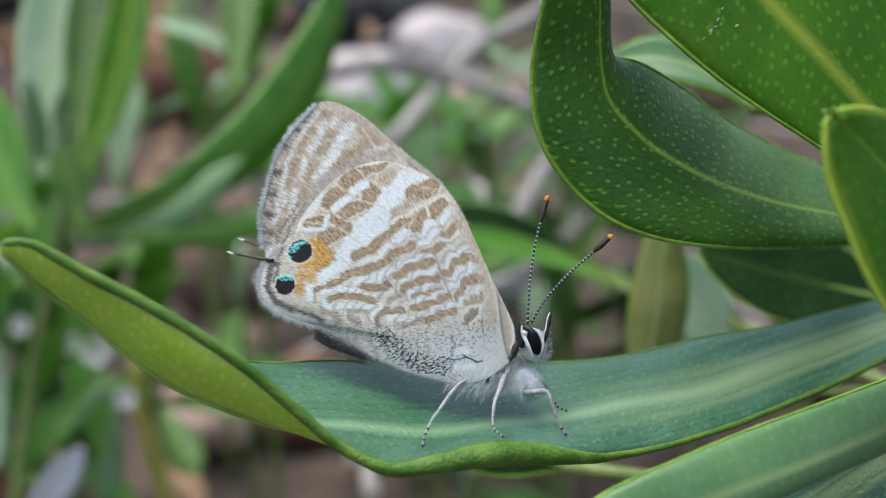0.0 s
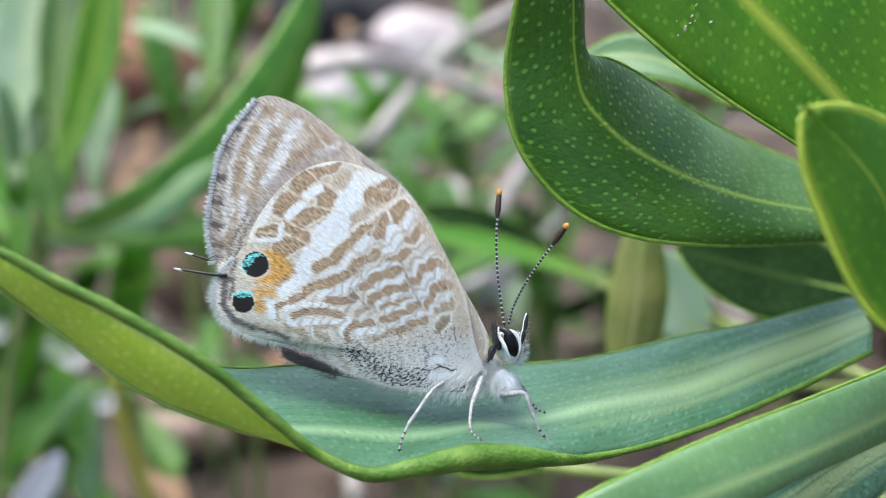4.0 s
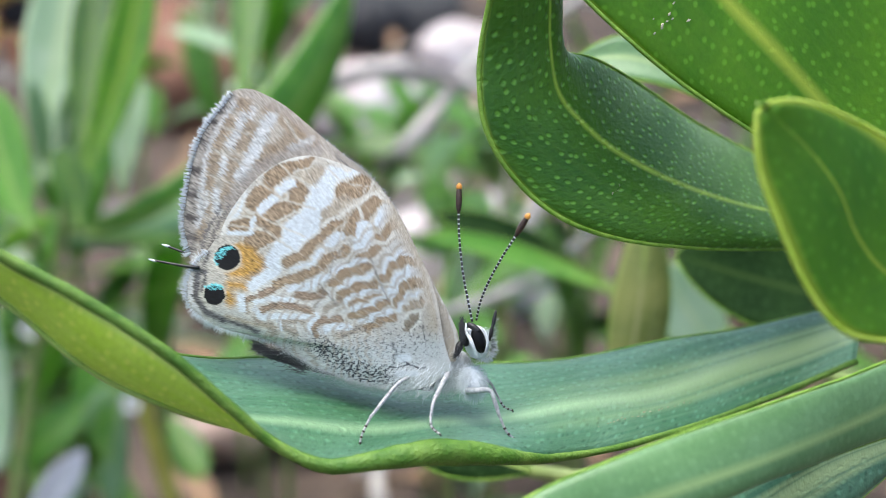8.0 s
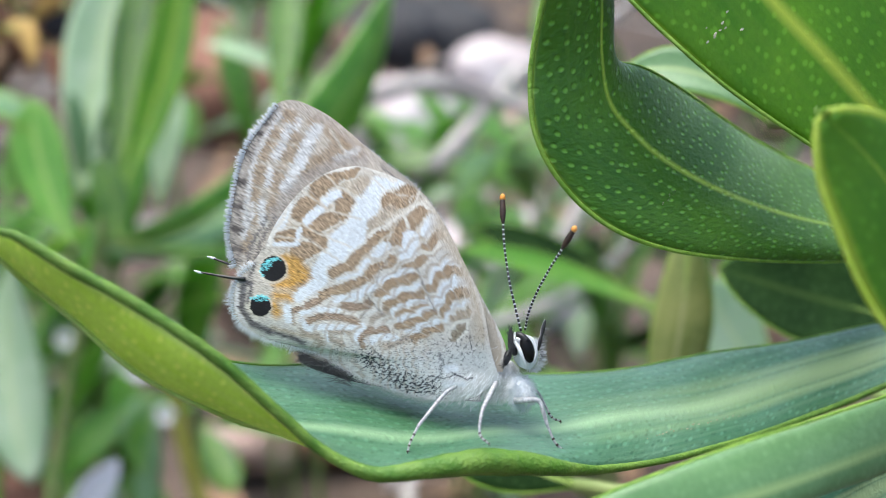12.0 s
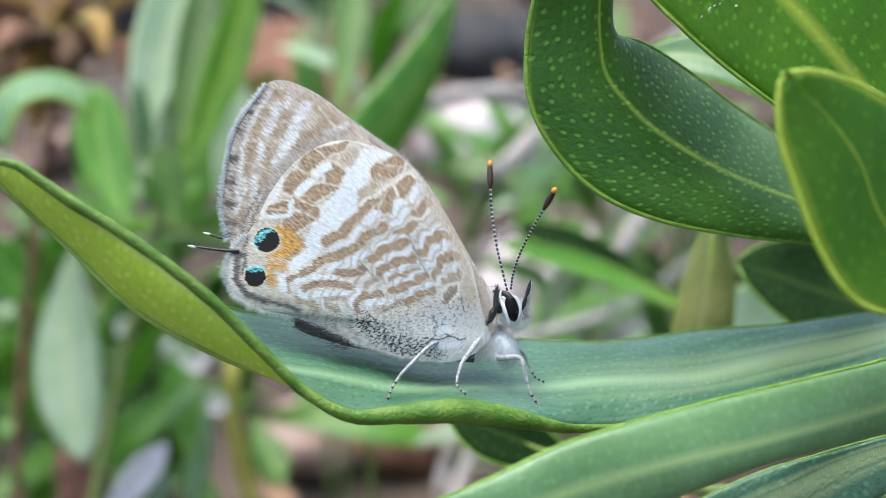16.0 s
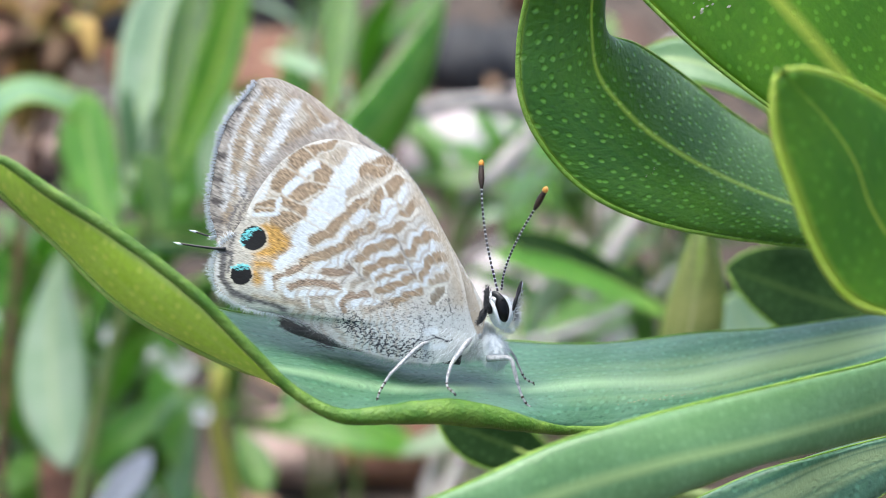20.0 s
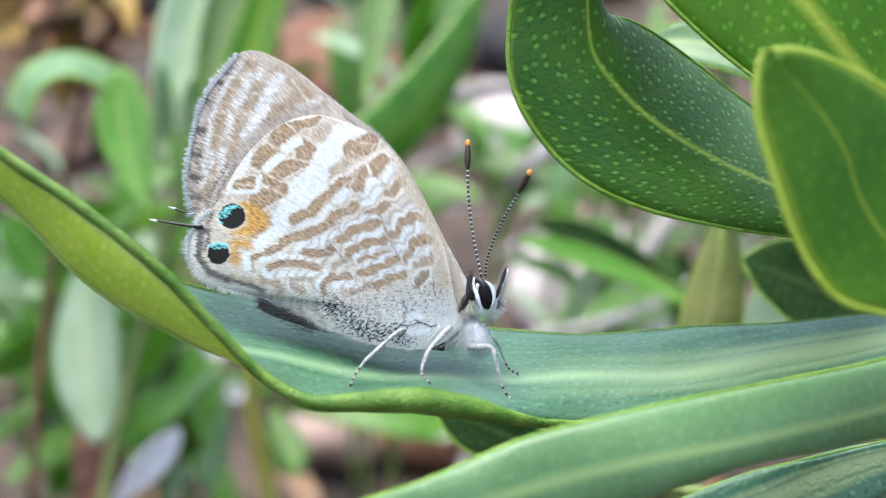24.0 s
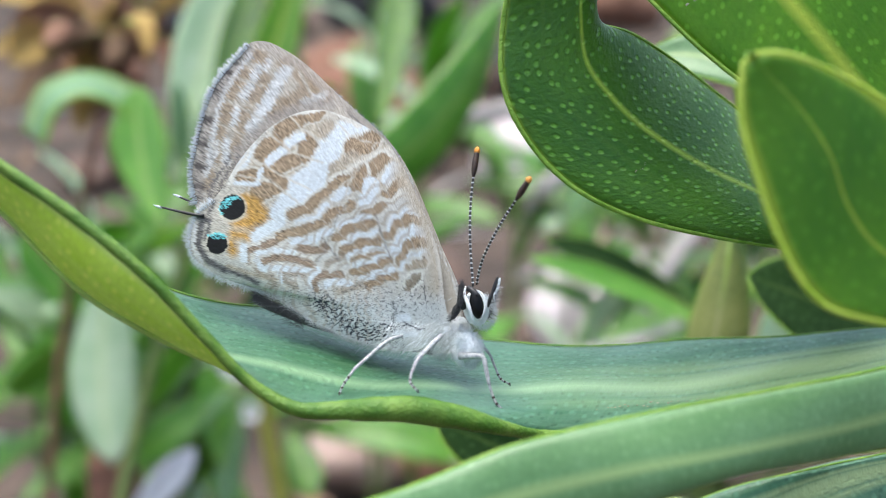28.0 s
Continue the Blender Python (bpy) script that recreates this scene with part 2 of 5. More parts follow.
# ---- shapes ----
def mesh_of(name, verts, faces, mat=None, smooth=True):
    me = bpy.data.meshes.new(name)
    me.from_pydata([tuple(v) for v in verts], [], faces)
    if mat:
        me.materials.append(mat)
    if smooth:
        me.polygons.foreach_set("use_smooth", [True] * len(me.polygons))
    me.update()
    return me


def part(name, me, parent, label=""):
    ob = new(name, me)
    ob.parent = parent
    return tagged(ob, label) if label else ob


def thing(name, m, label, category, group="", kind=""):
    ob = new(name)
    ob.empty_display_size = 0.005
    ob.matrix_basis = m
    return tagged(ob, label, category, group, kind)


def spline(pts, n):
    """n points evenly on a Catmull-Rom curve through pts."""
    p = np.array([tuple(q) for q in pts], float)
    p = np.vstack([2 * p[0] - p[1], p, 2 * p[-1] - p[-2]])
    seg = len(p) - 3
    t = np.linspace(0, seg - 1e-9, n * 8)
    i = t.astype(int)
    u = (t - i)[:, None]
    a, b, c, d = p[i], p[i + 1], p[i + 2], p[i + 3]
    q = 0.5 * (2 * b + (c - a) * u + (2 * a - 5 * b + 4 * c - d) * u**2 + (3 * b - a - 3 * c + d) * u**3)
    s = np.r_[0, np.cumsum(np.linalg.norm(np.diff(q, axis=0), axis=1))]
    w = np.linspace(0, s[-1], n)
    return np.stack([np.interp(w, s, q[:, k]) for k in range(3)], 1)


def tube(path, radii, sides=8, wobble=0.0, flat=1.0):
    """Verts and faces of a closed tube along a path; radii: one or one a point."""
    path = np.asarray(path, float)
    n = len(path)
    radii = np.broadcast_to(np.asarray(radii, float), (n,))
    tan = np.gradient(path, axis=0)
    tan /= np.linalg.norm(tan, axis=1)[:, None] + 1e-12
    ref = np.array((0.31, 0.2, 0.93))
    verts, faces = [], []
    for k in range(n):
        a = np.cross(tan[k], ref)
        a /= np.linalg.norm(a) + 1e-12
        b = np.cross(tan[k], a)
        for j in range(sides):
            th = 2 * math.pi * j / sides
            r = radii[k] * (1 + wobble * noise.noise(Vector(path[k] * 900 + j)))
            verts.append(path[k] + a * r * math.cos(th) + b * r * flat * math.sin(th))
    for k in range(n - 1):
        for j in range(sides):
            j2 = (j + 1) % sides
            faces.append((k * sides + j, k * sides + j2, (k + 1) * sides + j2, (k + 1) * sides + j))
    faces.append(tuple(range(sides))[::-1])
    faces.append(tuple(range((n - 1) * sides, n * sides)))
    return verts, faces


GRIDS = {}


def leaf_parts(parent, near, mid, far, mat, rib=RIB, thick=0.45, n=56, m=22, rim=0.22, rim_far=None, roll=None, sink=0.0, name="leaf", label="", ripple=0.0, seed=0, under=None, edge=None, rib_r=0.34):
    """A leaf lofted over three rails (near margin, midrib, far margin) in metres: blade, and midrib and margins under it."""
    A, B, C = spline(near, n), spline(mid, n), spline(far, n)
    vs = np.linspace(-1, 1, m + 1)
    along = np.r_[0, np.cumsum(np.linalg.norm(np.diff(B, axis=0), axis=1))]
    grid = np.zeros((n, m + 1, 3))
    for j, v in enumerate(vs):
        grid[:, j] = A * v * (v - 1) / 2 + B * (1 - v * v) + C * v * (v + 1) / 2
    du, dv = np.gradient(grid, axis=0), np.gradient(grid, axis=1)
    nor = np.cross(du, dv)
    nor /= np.linalg.norm(nor, axis=2)[..., None] + 1e-15
    if ripple:
        for i in range(n):
            for j in range(m + 1):
                grid[i, j] += nor[i, j] * ripple * MM * noise.noise(Vector((along[i] * 150, vs[j] * 1.3, seed)))
    th = thick * MM * 0.5 * np.sqrt(np.clip(1.02 - np.abs(vs) ** 6, 0, 1))[None, :, None]
    top, bot = grid + nor * th, grid - nor * th
    wid = (np.linalg.norm(A - B, axis=1) + np.linalg.norm(B - C, axis=1)) * 0.5
    verts = np.concatenate([top.reshape(-1, 3), bot.reshape(-1, 3)])
    o, w = n * (m + 1), m + 1
    faces = []
    for i in range(n - 1):
        for j in range(m):
            a = i * w + j
            faces.append((a, a + w, a + w + 1, a + 1))
            faces.append((o + a, o + a + 1, o + a + w + 1, o + a + w))
        for a, b in ((i * w, (i + 1) * w), ((i + 1) * w + m, i * w + m)):
            faces.append((a, o + a, o + b, b))
    for i in (0, n - 1):
        for j in range(m):
            a = i * w + j
            faces.append((a, a + 1, o + a + 1, o + a) if i == 0 else (a + 1, a, o + a, o + a + 1))
    me = mesh_of(name, verts, faces, mat)
    if under:
        me.materials.append(under)
        me.polygons.foreach_set("material_index", [int(f[0] >= o) for f in faces])
    att = me.attributes.new("leaf", "FLOAT_VECTOR", "POINT")
    data = np.zeros((n, w, 3))
    data[..., 0] = vs[None]
    data[..., 1] = (along / MM)[:, None] + seed * 37
    halves = np.where(vs[None] < 0, np.linalg.norm(A - B, axis=1)[:, None], np.linalg.norm(B - C, axis=1)[:, None])
    data[..., 2] = vs[None] * halves / MM + 100
    att.data.foreach_set("vector", np.concatenate([data, data]).ravel())
    leaf = part(name, me, parent, label)
    GRIDS[leaf.name] = (top, nor)
    if rib:
        taper = np.linspace(0.3, 1, n) if wid[0] < wid[-1] else np.linspace(1, 0.3, n)
        part("midrib", mesh_of("midrib", *tube(grid[:, m // 2] - nor[:, m // 2] * sink * MM, rib_r * MM * taper, 8), rib), leaf)
        if rim:
            for j in (0, m):
                r = np.full(n, (rim_far if j and rim_far else rim) * MM)
                line = grid[:, j].copy()
                if roll and not j:
                    swell = roll[2] * MM * np.exp(-(((np.linspace(0, 1, n) - roll[0]) / roll[1]) ** 2))
                    r += swell + roll[3] * MM * np.clip((0.42 - np.linspace(0, 1, n)) / 0.15, 0, 1) * np.clip(np.linspace(0, 1, n) / 0.05, 0, 1)
                    line += (np.array(AWAY) * 0.6 - np.array(UP) * 0.75) * swell[:, None]
                part("margin", mesh_of("margin", *tube(line, r, 12, 0.2), edge or MARGIN), leaf)
    return leaf


def rails(base, tip, width, side, bend=(0, 0, 0), cup=0.1, fold=0.0):
    """Rails of a lance-shaped leaf from base to tip; bend: how far its middle bows out, side: across it, all in stage mm."""
    base, tip, side, bend = (np.array(a, float) for a in (base, tip, side, bend))
    ax = tip - base
    side = side - ax * (side @ ax) / (ax @ ax)
    side /= np.linalg.norm(side)
    nor = np.cross(ax / np.linalg.norm(ax), side)
    A, B, C = [], [], []
    for u, w in ((0, 0.12), (0.12, 0.35), (0.3, 0.72), (0.5, 0.98), (0.68, 1.0), (0.83, 0.78), (0.94, 0.42), (1.0, 0.03)):
        mid = base + ax * u + bend * 4 * u * (1 - u)
        h = width * 0.5 * w
        A.append(S(*(mid - side * h + nor * cup * h)))
        B.append(S(*mid))
        C.append(S(*(mid + side * h + nor * (cup + fold) * h)))
    return A, B, C


def stalk(parent, pts, r0, r1, mat, name="stem", n=24, sides=10, wobble=0.12, label="", rooted=False):
    pts = [S(*p) for p in pts]
    if rooted:
        pts.append(Vector((pts[-1].x + 0.004, pts[-1].y + 0.006, -0.02)))
    path = spline(pts, n)
    return part(name, mesh_of(name, *tube(path, np.linspace(r0, r1, n) * MM, sides, wobble), mat), parent, label)


def at_stage(pts):
    return [S(*p) for p in pts]


# ---- ground ----
def ground():
    n = 90
    xs = np.sign(np.linspace(-1, 1, n)) * np.abs(np.linspace(-1, 1, n)) ** 3 * 40
    verts, faces = [], []
    for i in range(n):
        for j in range(n):
            x, y = xs[j], xs[i] + 0.6
            z = 0.02 * noise.noise(Vector((x * 5, y * 5, 0))) + 0.008 * noise.noise(Vector((x * 23, y * 23, 3))) if abs(x) < 4 and abs(y) < 4 else 0
            verts.append((x, y, z - 0.01))
    for i in range(n - 1):
        for j in range(n - 1):
            a = i * n + j
            faces.append((a, a + 1, a + n + 1, a + n))
    ob = new("ground", mesh_of("ground", verts, faces, SOIL))
    tagged(ob, "dark brown garden soil under the shrub", "ground", kind="structure")


ground()

# ---- foreground leaves ----
IDENT = Matrix.Identity(4)
shrub = thing("shrub", IDENT, "green fleshy-leaved shrub branch with gland-dotted leaves", "shrub")
perch = leaf_parts(
    shrub,
    at_stage([(-20.0, 0.3, 58.6), (-18.7, 0.2, 58.9), (-16.6, -1.1, 59.5), (-12.9, -3.2, 60.5), (-9.6, -5.5, 61.5), (-7.2, -7.9, 62.5), (-5.1, -9.8, 63.5), (-2.6, -10.8, 64.0), (-0.1, -10.5, 64.5), (2.8, -10.2, 65.5), (5.8, -10.6, 67.0), (9.3, -11.1, 69.5), (14.9, -10.6, 73.0), (20.8, -9.2, 77.0), (28.3, -6.8, 81.0)]),
    at_stage([(-20.2, 0.2, 59.0), (-19.1, -1.0, 60.0), (-17.3, -3.0, 62.0), (-13.9, -5.9, 63.0), (-10.9, -7.7, 64.5), (-7.7, -8.9, 66.0), (-4.8, -9.4, 67.0), (-1.9, -9.8, 68.0), (0.5, -9.9, 69.0), (2.9, -9.7, 70.0), (6.8, -9.5, 71.5), (10.1, -9.1, 73.0), (15.7, -8.4, 76.5), (21.6, -7.0, 80.0), (29.4, -5.0, 84.0)]),
    at_stage([(-20.5, 0.0, 60.0), (-20.0, -0.8, 63.0), (-18.4, -2.6, 66.0), (-15.7, -4.3, 68.0), (-12.7, -5.8, 70.0), (-9.9, -6.4, 72.0), (-7.2, -6.5, 73.5), (-4.4, -6.7, 74.8), (-1.1, -6.9, 76.0), (2.2, -7.1, 77.0), (5.7, -7.0, 78.0), (11.1, -6.6, 80.0), (16.8, -5.7, 82.0), (22.7, -4.8, 84.0), (30.4, -3.2, 87.0)]),
    LEAF_PERCH, n=90, m=28, rim=0.19, rim_far=0.12, roll=(0.475, 0.09, 0.48, 0.11), edge=MARGIN_PALE, sink=0.33, label="long waxy green leaf twisted at its tip", ripple=0.25, seed=1, under=LEAF_UNDER)
curled = leaf_parts(
    shrub,
    at_stage([(6.3, 17.4, 66.0), (5.8, 15.0, 67.0), (5.3, 12.9, 68.0), (4.8, 9.7, 69.0), (5.1, 6.4, 69.5), (6.7, 3.7, 70.3), (9.3, 1.6, 71.3), (12.7, 0.5, 73.0), (17.1, 0.1, 75.5), (21.9, 0.1, 78.5), (27.2, 0.4, 82.0)]),
    at_stage([(7.8, 18.5, 69.0), (8.2, 15.7, 69.8), (8.4, 13.3, 70.2), (8.5, 10.9, 70.8), (9.0, 8.5, 71.6), (10.4, 6.9, 72.6), (12.5, 5.4, 74.0), (15.9, 3.9, 76.0), (19.9, 2.8, 78.6), (23.7, 2.2, 81.0), (28.6, 1.7, 84.0)]),
    at_stage([(8.8, 19.5, 72.5), (9.0, 16.4, 73.0), (9.0, 13.7, 72.0), (9.0, 11.7, 72.2), (9.45, 10.9, 73.0), (11.4, 10.8, 74.8), (14.25, 9.9, 78.0), (18.3, 8.1, 82.0), (22.3, 6.9, 86.5), (25.9, 5.7, 88.5), (30.3, 3.9, 89.0)]),
    LEAF, n=80, m=28, rim=0.13, sink=0.16, rib_r=0.2, label="dark green dotted leaf curling upwards", seed=2)
broad = leaf_parts(
    shrub,
    at_stage([(5.3, 18.2, 69.0), (7.8, 15.6, 69.0), (10.0, 13.4, 69.0), (12.1, 11.5, 69.3), (15.6, 8.8, 70.0), (20.5, 5.8, 71.0), (24.5, 3.5, 72.0), (28.7, 0.7, 73.0), (31.7, -2.6, 74.0)]),
    at_stage([(5.3, 18.5, 69.0), (11.2, 18.3, 69.5), (14.9, 16.5, 70.0), (17.7, 13.6, 70.5), (20.5, 10.9, 71.0), (23.6, 7.9, 72.0), (26.8, 4.8, 73.0), (29.8, 1.3, 74.0), (32.5, -2.9, 75.0)]),
    at_stage([(5.9, 19.1, 69.0), (14.5, 23.1, 71.0), (20.7, 20.3, 72.0), (26.2, 16.7, 73.0), (29.4, 13.3, 74.0), (31.5, 10.2, 75.0), (32.9, 6.4, 76.0), (33.2, 2.0, 76.0), (32.6, -2.9, 75.0)]),
    LEAF_BRIGHT, n=60, m=26, rim=0.12, sink=0.2, label="broad green dotted leaf with a yellow midrib", seed=3)
leaf_parts(
    shrub,
    at_stage([(16.5, 5.7, 54.6), (16.2, 5.2, 54.6), (16.4, 3.1, 54.8), (17.3, 0.8, 55.0), (18.3, -1.3, 55.3), (19.4, -2.9, 55.6), (20.7, -3.8, 56.0), (23.2, -4.1, 57.0), (26.5, -4.2, 58.0), (30.3, -4.0, 59.0)]),
    at_stage([(16.5, 5.8, 54.6), (17.2, 5.1, 55.0), (18.6, 3.9, 55.6), (19.9, 2.3, 56.0), (20.8, 0.4, 56.4), (22.2, -1.1, 57.0), (24.3, -2.0, 57.6), (26.5, -2.6, 58.2), (28.4, -3.0, 58.6), (30.6, -3.5, 59.0)]),
    at_stage([(16.6, 5.8, 54.6), (17.6, 6.0, 55.0), (19.2, 5.9, 56.0), (21.2, 5.3, 57.0), (22.5, 4.7, 57.5), (24.4, 3.7, 58.0), (26.1, 2.5, 58.5), (27.8, 1.0, 59.0), (29.3, -0.7, 59.0), (30.6, -3.0, 59.0)]),
    LEAF_NEAR, n=50, m=30, rim=0.14, sink=0.6, rib_r=0.2, edge=MARGIN_BRIGHT, label="rounded green leaf tip close to the lens", seed=4)
leaf_parts(
    shrub,
    at_stage([(-3.1, -16.6, 58.0), (0.2, -15.0, 58.5), (4.2, -13.2, 59.0), (7.9, -11.2, 60.0), (11.1, -10.0, 61.0), (14.6, -8.9, 62.5), (18.8, -7.7, 64.0), (23.7, -6.3, 66.0), (28.4, -4.7, 68.0)]),
    at_stage([(-2.7, -17.2, 58.0), (1.8, -16.0, 58.6), (6.3, -14.1, 59.0), (9.6, -12.8, 60.0), (13.3, -11.6, 61.0), (16.8, -10.7, 62.5), (20.2, -9.7, 64.0), (23.8, -8.6, 66.0), (28.5, -6.8, 68.0)]),
    at_stage([(-2.4, -17.6, 58.0), (3.2, -17.5, 59.0), (8.3, -15.9, 60.0), (11.6, -14.3, 61.0), (15.0, -12.7, 62.0), (18.4, -11.4, 63.5), (21.3, -10.7, 65.0), (24.0, -10.0, 66.5), (28.8, -8.8, 68.5)]),
    LEAF_SOFT, RIB_PALE, n=50, m=22, rim=0.09, sink=-0.28, label="pale green leaf below the perch", seed=5)
leaf_parts(
    shrub,
    at_stage([(10.6, -16.8, 66.0), (14.6, -14.5, 67.0), (18.5, -12.7, 69.0), (21.5, -11.7, 70.0), (25.4, -10.6, 72.0), (30.5, -9.3, 74.0)]),
    at_stage([(11.0, -17.6, 66.0), (15.6, -15.7, 67.5), (19.4, -14.1, 69.0), (22.3, -12.6, 70.5), (25.4, -11.4, 72.0), (30.5, -9.9, 74.0)]),
    at_stage([(11.3, -18.4, 66.0), (16.9, -17.7, 68.0), (21.2, -16.5, 70.0), (24.3, -14.6, 71.0), (27.2, -12.7, 72.5), (30.5, -10.5, 74.0)]),
    LEAF_PERCH, RIB_PALE, n=30, m=16, rim=0.05, sink=-0.5, label="bluish green leaf underneath", seed=6)

SCAR = plain_material("pale_scar", (0.36, 0.36, 0.24), (0.55, 0.50, 0.38), 3000, 0.8)
mark_rng = random.Random(5)


def marks(leaf, spots, size, name, label):
    """Small dry flecks lying on a leaf's surface, by lines of sight from the first eye point."""
    top, nor = GRIDS[leaf.name]
    flat, nf = top.reshape(-1, 3), nor.reshape(-1, 3)
    verts, faces = [], []
    for x, y, d in spots:
        ray = np.array(S(x, y, d) - EYE)
        ray /= np.linalg.norm(ray)
        v = flat - np.array(EYE)
        k = np.argmin(np.linalg.norm(v - (v @ ray)[:, None] * ray, axis=1))
        n0 = Vector(nf[k])
        a = n0.orthogonal().normalized()
        b = n0.cross(a)
        o, ring = len(verts), 7
        c = Vector(np.array(EYE) + ray * (v[k] @ ray))
        s = size * mark_rng.uniform(0.5, 1.4) * MM
        for h in (0.0, 0.03):
            for j in range(ring):
                t = j * 6.283 / ring
                r = s * mark_rng.uniform(0.5, 1.2)
                verts.append(c + (a * math.cos(t) * 1.6 + b * math.sin(t) * 0.7) * r + n0 * (h * MM + 0.01 * MM))
        faces += [(o + j, o + (j + 1) % ring, o + ring + (j + 1) % ring, o + ring + j) for j in range(ring)] + [tuple(range(o + ring, o + 2 * ring))]
    part(name, mesh_of(name, verts, faces, SCAR, False), leaf, label)


def between(a, b, n, spread):
    return [tuple(p + (q - p) * k / (n - 1) + mark_rng.gauss(0, spread) for p, q in zip(a, b)) for k in range(n)]


marks(perch, between((12.5, -10.5, 77.0), (17.9, -9.2, 79.0), 26, 0.06), 0.06, "scar", "pale dry scar line")
marks(broad, between((14.3, 12.0, 69.0), (15.8, 12.1, 69.0), 9, 0.15) + between((15.0, 12.6, 69.0), (14.1, 11.2, 69.0), 5, 0.2), 0.07, "fleck", "pale dry flecks")
marks(curled, between((12.5, 3.0, 74.0), (13.3, 3.9, 75.0), 9, 0.05), 0.03, "fleck", "pale thread of dust")
marks(perch, between((-18.3, -2.1, 60.0), (-10.1, -6.9, 63.0), 16, 0.8), 0.07, "fleck", "pale specks of dust")

# ---- leaves behind the perch ----
# three of these carry their shade in the leaf colour
for base, tip, width, side, bend, cup, mat, lab in (
    ((22.1, 10.1, 92.0), (11.2, 13.0, 94.0), 3.4, (0.2, 1, 0.3), (0, 2, 0), 0.2, LEAF_SOFT, "small light green leaf"),
    ((42.1, -4.9, 112.0), (21.6, -0.2, 109.0), 8.6, (0.1, 1, 0.4), (0, -0.4, 0), 0.15, LEAF_SHADED, "dark green dotted leaf, the shade put into its colour"),
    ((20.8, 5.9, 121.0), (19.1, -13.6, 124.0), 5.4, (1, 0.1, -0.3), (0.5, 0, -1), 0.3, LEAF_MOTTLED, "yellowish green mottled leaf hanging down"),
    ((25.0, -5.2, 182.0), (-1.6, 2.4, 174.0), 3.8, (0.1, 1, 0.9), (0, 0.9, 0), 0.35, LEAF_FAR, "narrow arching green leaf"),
    ((24.3, -3.7, 190.0), (-0.5, 5.6, 182.0), 5.2, (0.1, 1, 0.6), (0, 0.8, 0), 0.3, LEAF_SHADED, "narrow dark green leaf, the shade put into its colour"),
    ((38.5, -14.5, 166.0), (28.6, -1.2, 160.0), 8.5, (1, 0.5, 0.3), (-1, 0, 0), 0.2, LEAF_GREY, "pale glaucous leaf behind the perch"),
    ((9.3, -16.9, 100.0), (-0.6, -13.7, 98.0), 4.5, (0.2, 1, 0.3), (0, 0, 0), 0.2, LEAF_SHADED, "small dark leaf below the perch, the shade put into its colour"),
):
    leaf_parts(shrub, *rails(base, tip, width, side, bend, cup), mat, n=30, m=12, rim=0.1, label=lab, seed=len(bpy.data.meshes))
stalk(shrub, [(35.6, 24.1, 74.0), (36.4, 11.5, 77.0), (38.4, -2.1, 82.0), (42.7, -18.6, 92.0), (49.1, -51.2, 110.0), (60.0, -108.2, 140.0)], 1.4, 2.4, STEM, label="green stem", n=40, rooted=True)
for a, c in (((29.2, -5.1, 84.0), (38.5, -1.4, 82.0)), ((28.3, 1.7, 84.0), (37.4, 4.9, 79.5)), ((32.5, -2.9, 75.0), (38.9, -4.3, 83.0)), ((30.5, -3.5, 59.0), (39.8, -7.4, 85.0)), ((28.4, -6.8, 68.0), (41.0, -12.3, 88.0)), ((30.4, -9.9, 74.0), (42.3, -16.8, 91.0)), ((42.1, -4.9, 112.0), (40.6, -9.9, 87.0)), ((22.1, 10.1, 92.0), (36.8, 8.9, 78.0)), ((20.8, 5.6, 121.0), (38.4, 0.7, 82.0)), ((9.3, -16.9, 100.0), (43.2, -20.0, 93.0))):
    mid = [(p + q) / 2 for p, q in zip(a, c)]
    stalk(shrub, [a, mid, c], 0.55, 0.7, STEM, name="petiole", n=10, sides=8)

for a in ((25.0, -5.2, 182.0), (24.3, -3.7, 190.0), (38.5, -14.5, 166.0)):
    stalk(shrub, [a, (a[0] + 9, a[1] - 4, 172.0), (50.0, -16.0, 130.0), (43.4, -20.5, 94.0)], 0.5, 0.7, STEM, name="petiole", n=14, sides=8)

# ---- sprigs further back ----
sprig = thing("sprig", IDENT, "blurred upright sprig of green leaves", "sprig", "background sprigs")
UPRIGHT = (
    ((-70.2, 11.3, 224.0), (-69.2, 57.6, 240.0), 12.0, (1, 0, 0.4), (-1.2, 0, 0), 0.3, LEAF_GREY),
    ((-62.1, 11.3, 222.0), (-63.3, 56.7, 236.0), 7.2, (1, 0, 0.2), (-1.2, 0, 0), 0.25, LEAF),
    ((-62.7, 9.6, 219.0), (-54.9, 56.0, 232.0), 7.6, (1, 0, 0.3), (1.8, -1, 0), 0.25, LEAF_BRIGHT),
    ((-68.1, 2.7, 214.0), (-78.2, 28.0, 220.0), 9.0, (1, 0, 0.3), (-1.5, 0, 0), 0.2, LEAF_FAR),
    ((-70.3, 11.4, 226.0), (-72.6, 30.0, 224.0), 3.6, (1, 0, 0.3), (0.6, 0, 0), 0.3, LEAF_SOFT),
    ((-66.6, 10.5, 227.0), (-65.9, 31.9, 230.0), 4.4, (1, 0, 0.6), (-1, 0, 0), 0.3, LEAF_SOFT),
    ((-60.6, 3.2, 214.0), (-65.0, 17.6, 216.0), 6.0, (1, 0, 0.3), (1, 0, 0), 0.2, LEAF),
    ((-63.3, 10.7, 250.0), (-61.0, 34.5, 256.0), 5.6, (1, 0, 0.3), (-1, 0, 0), 0.2, LEAF_GREY),
)
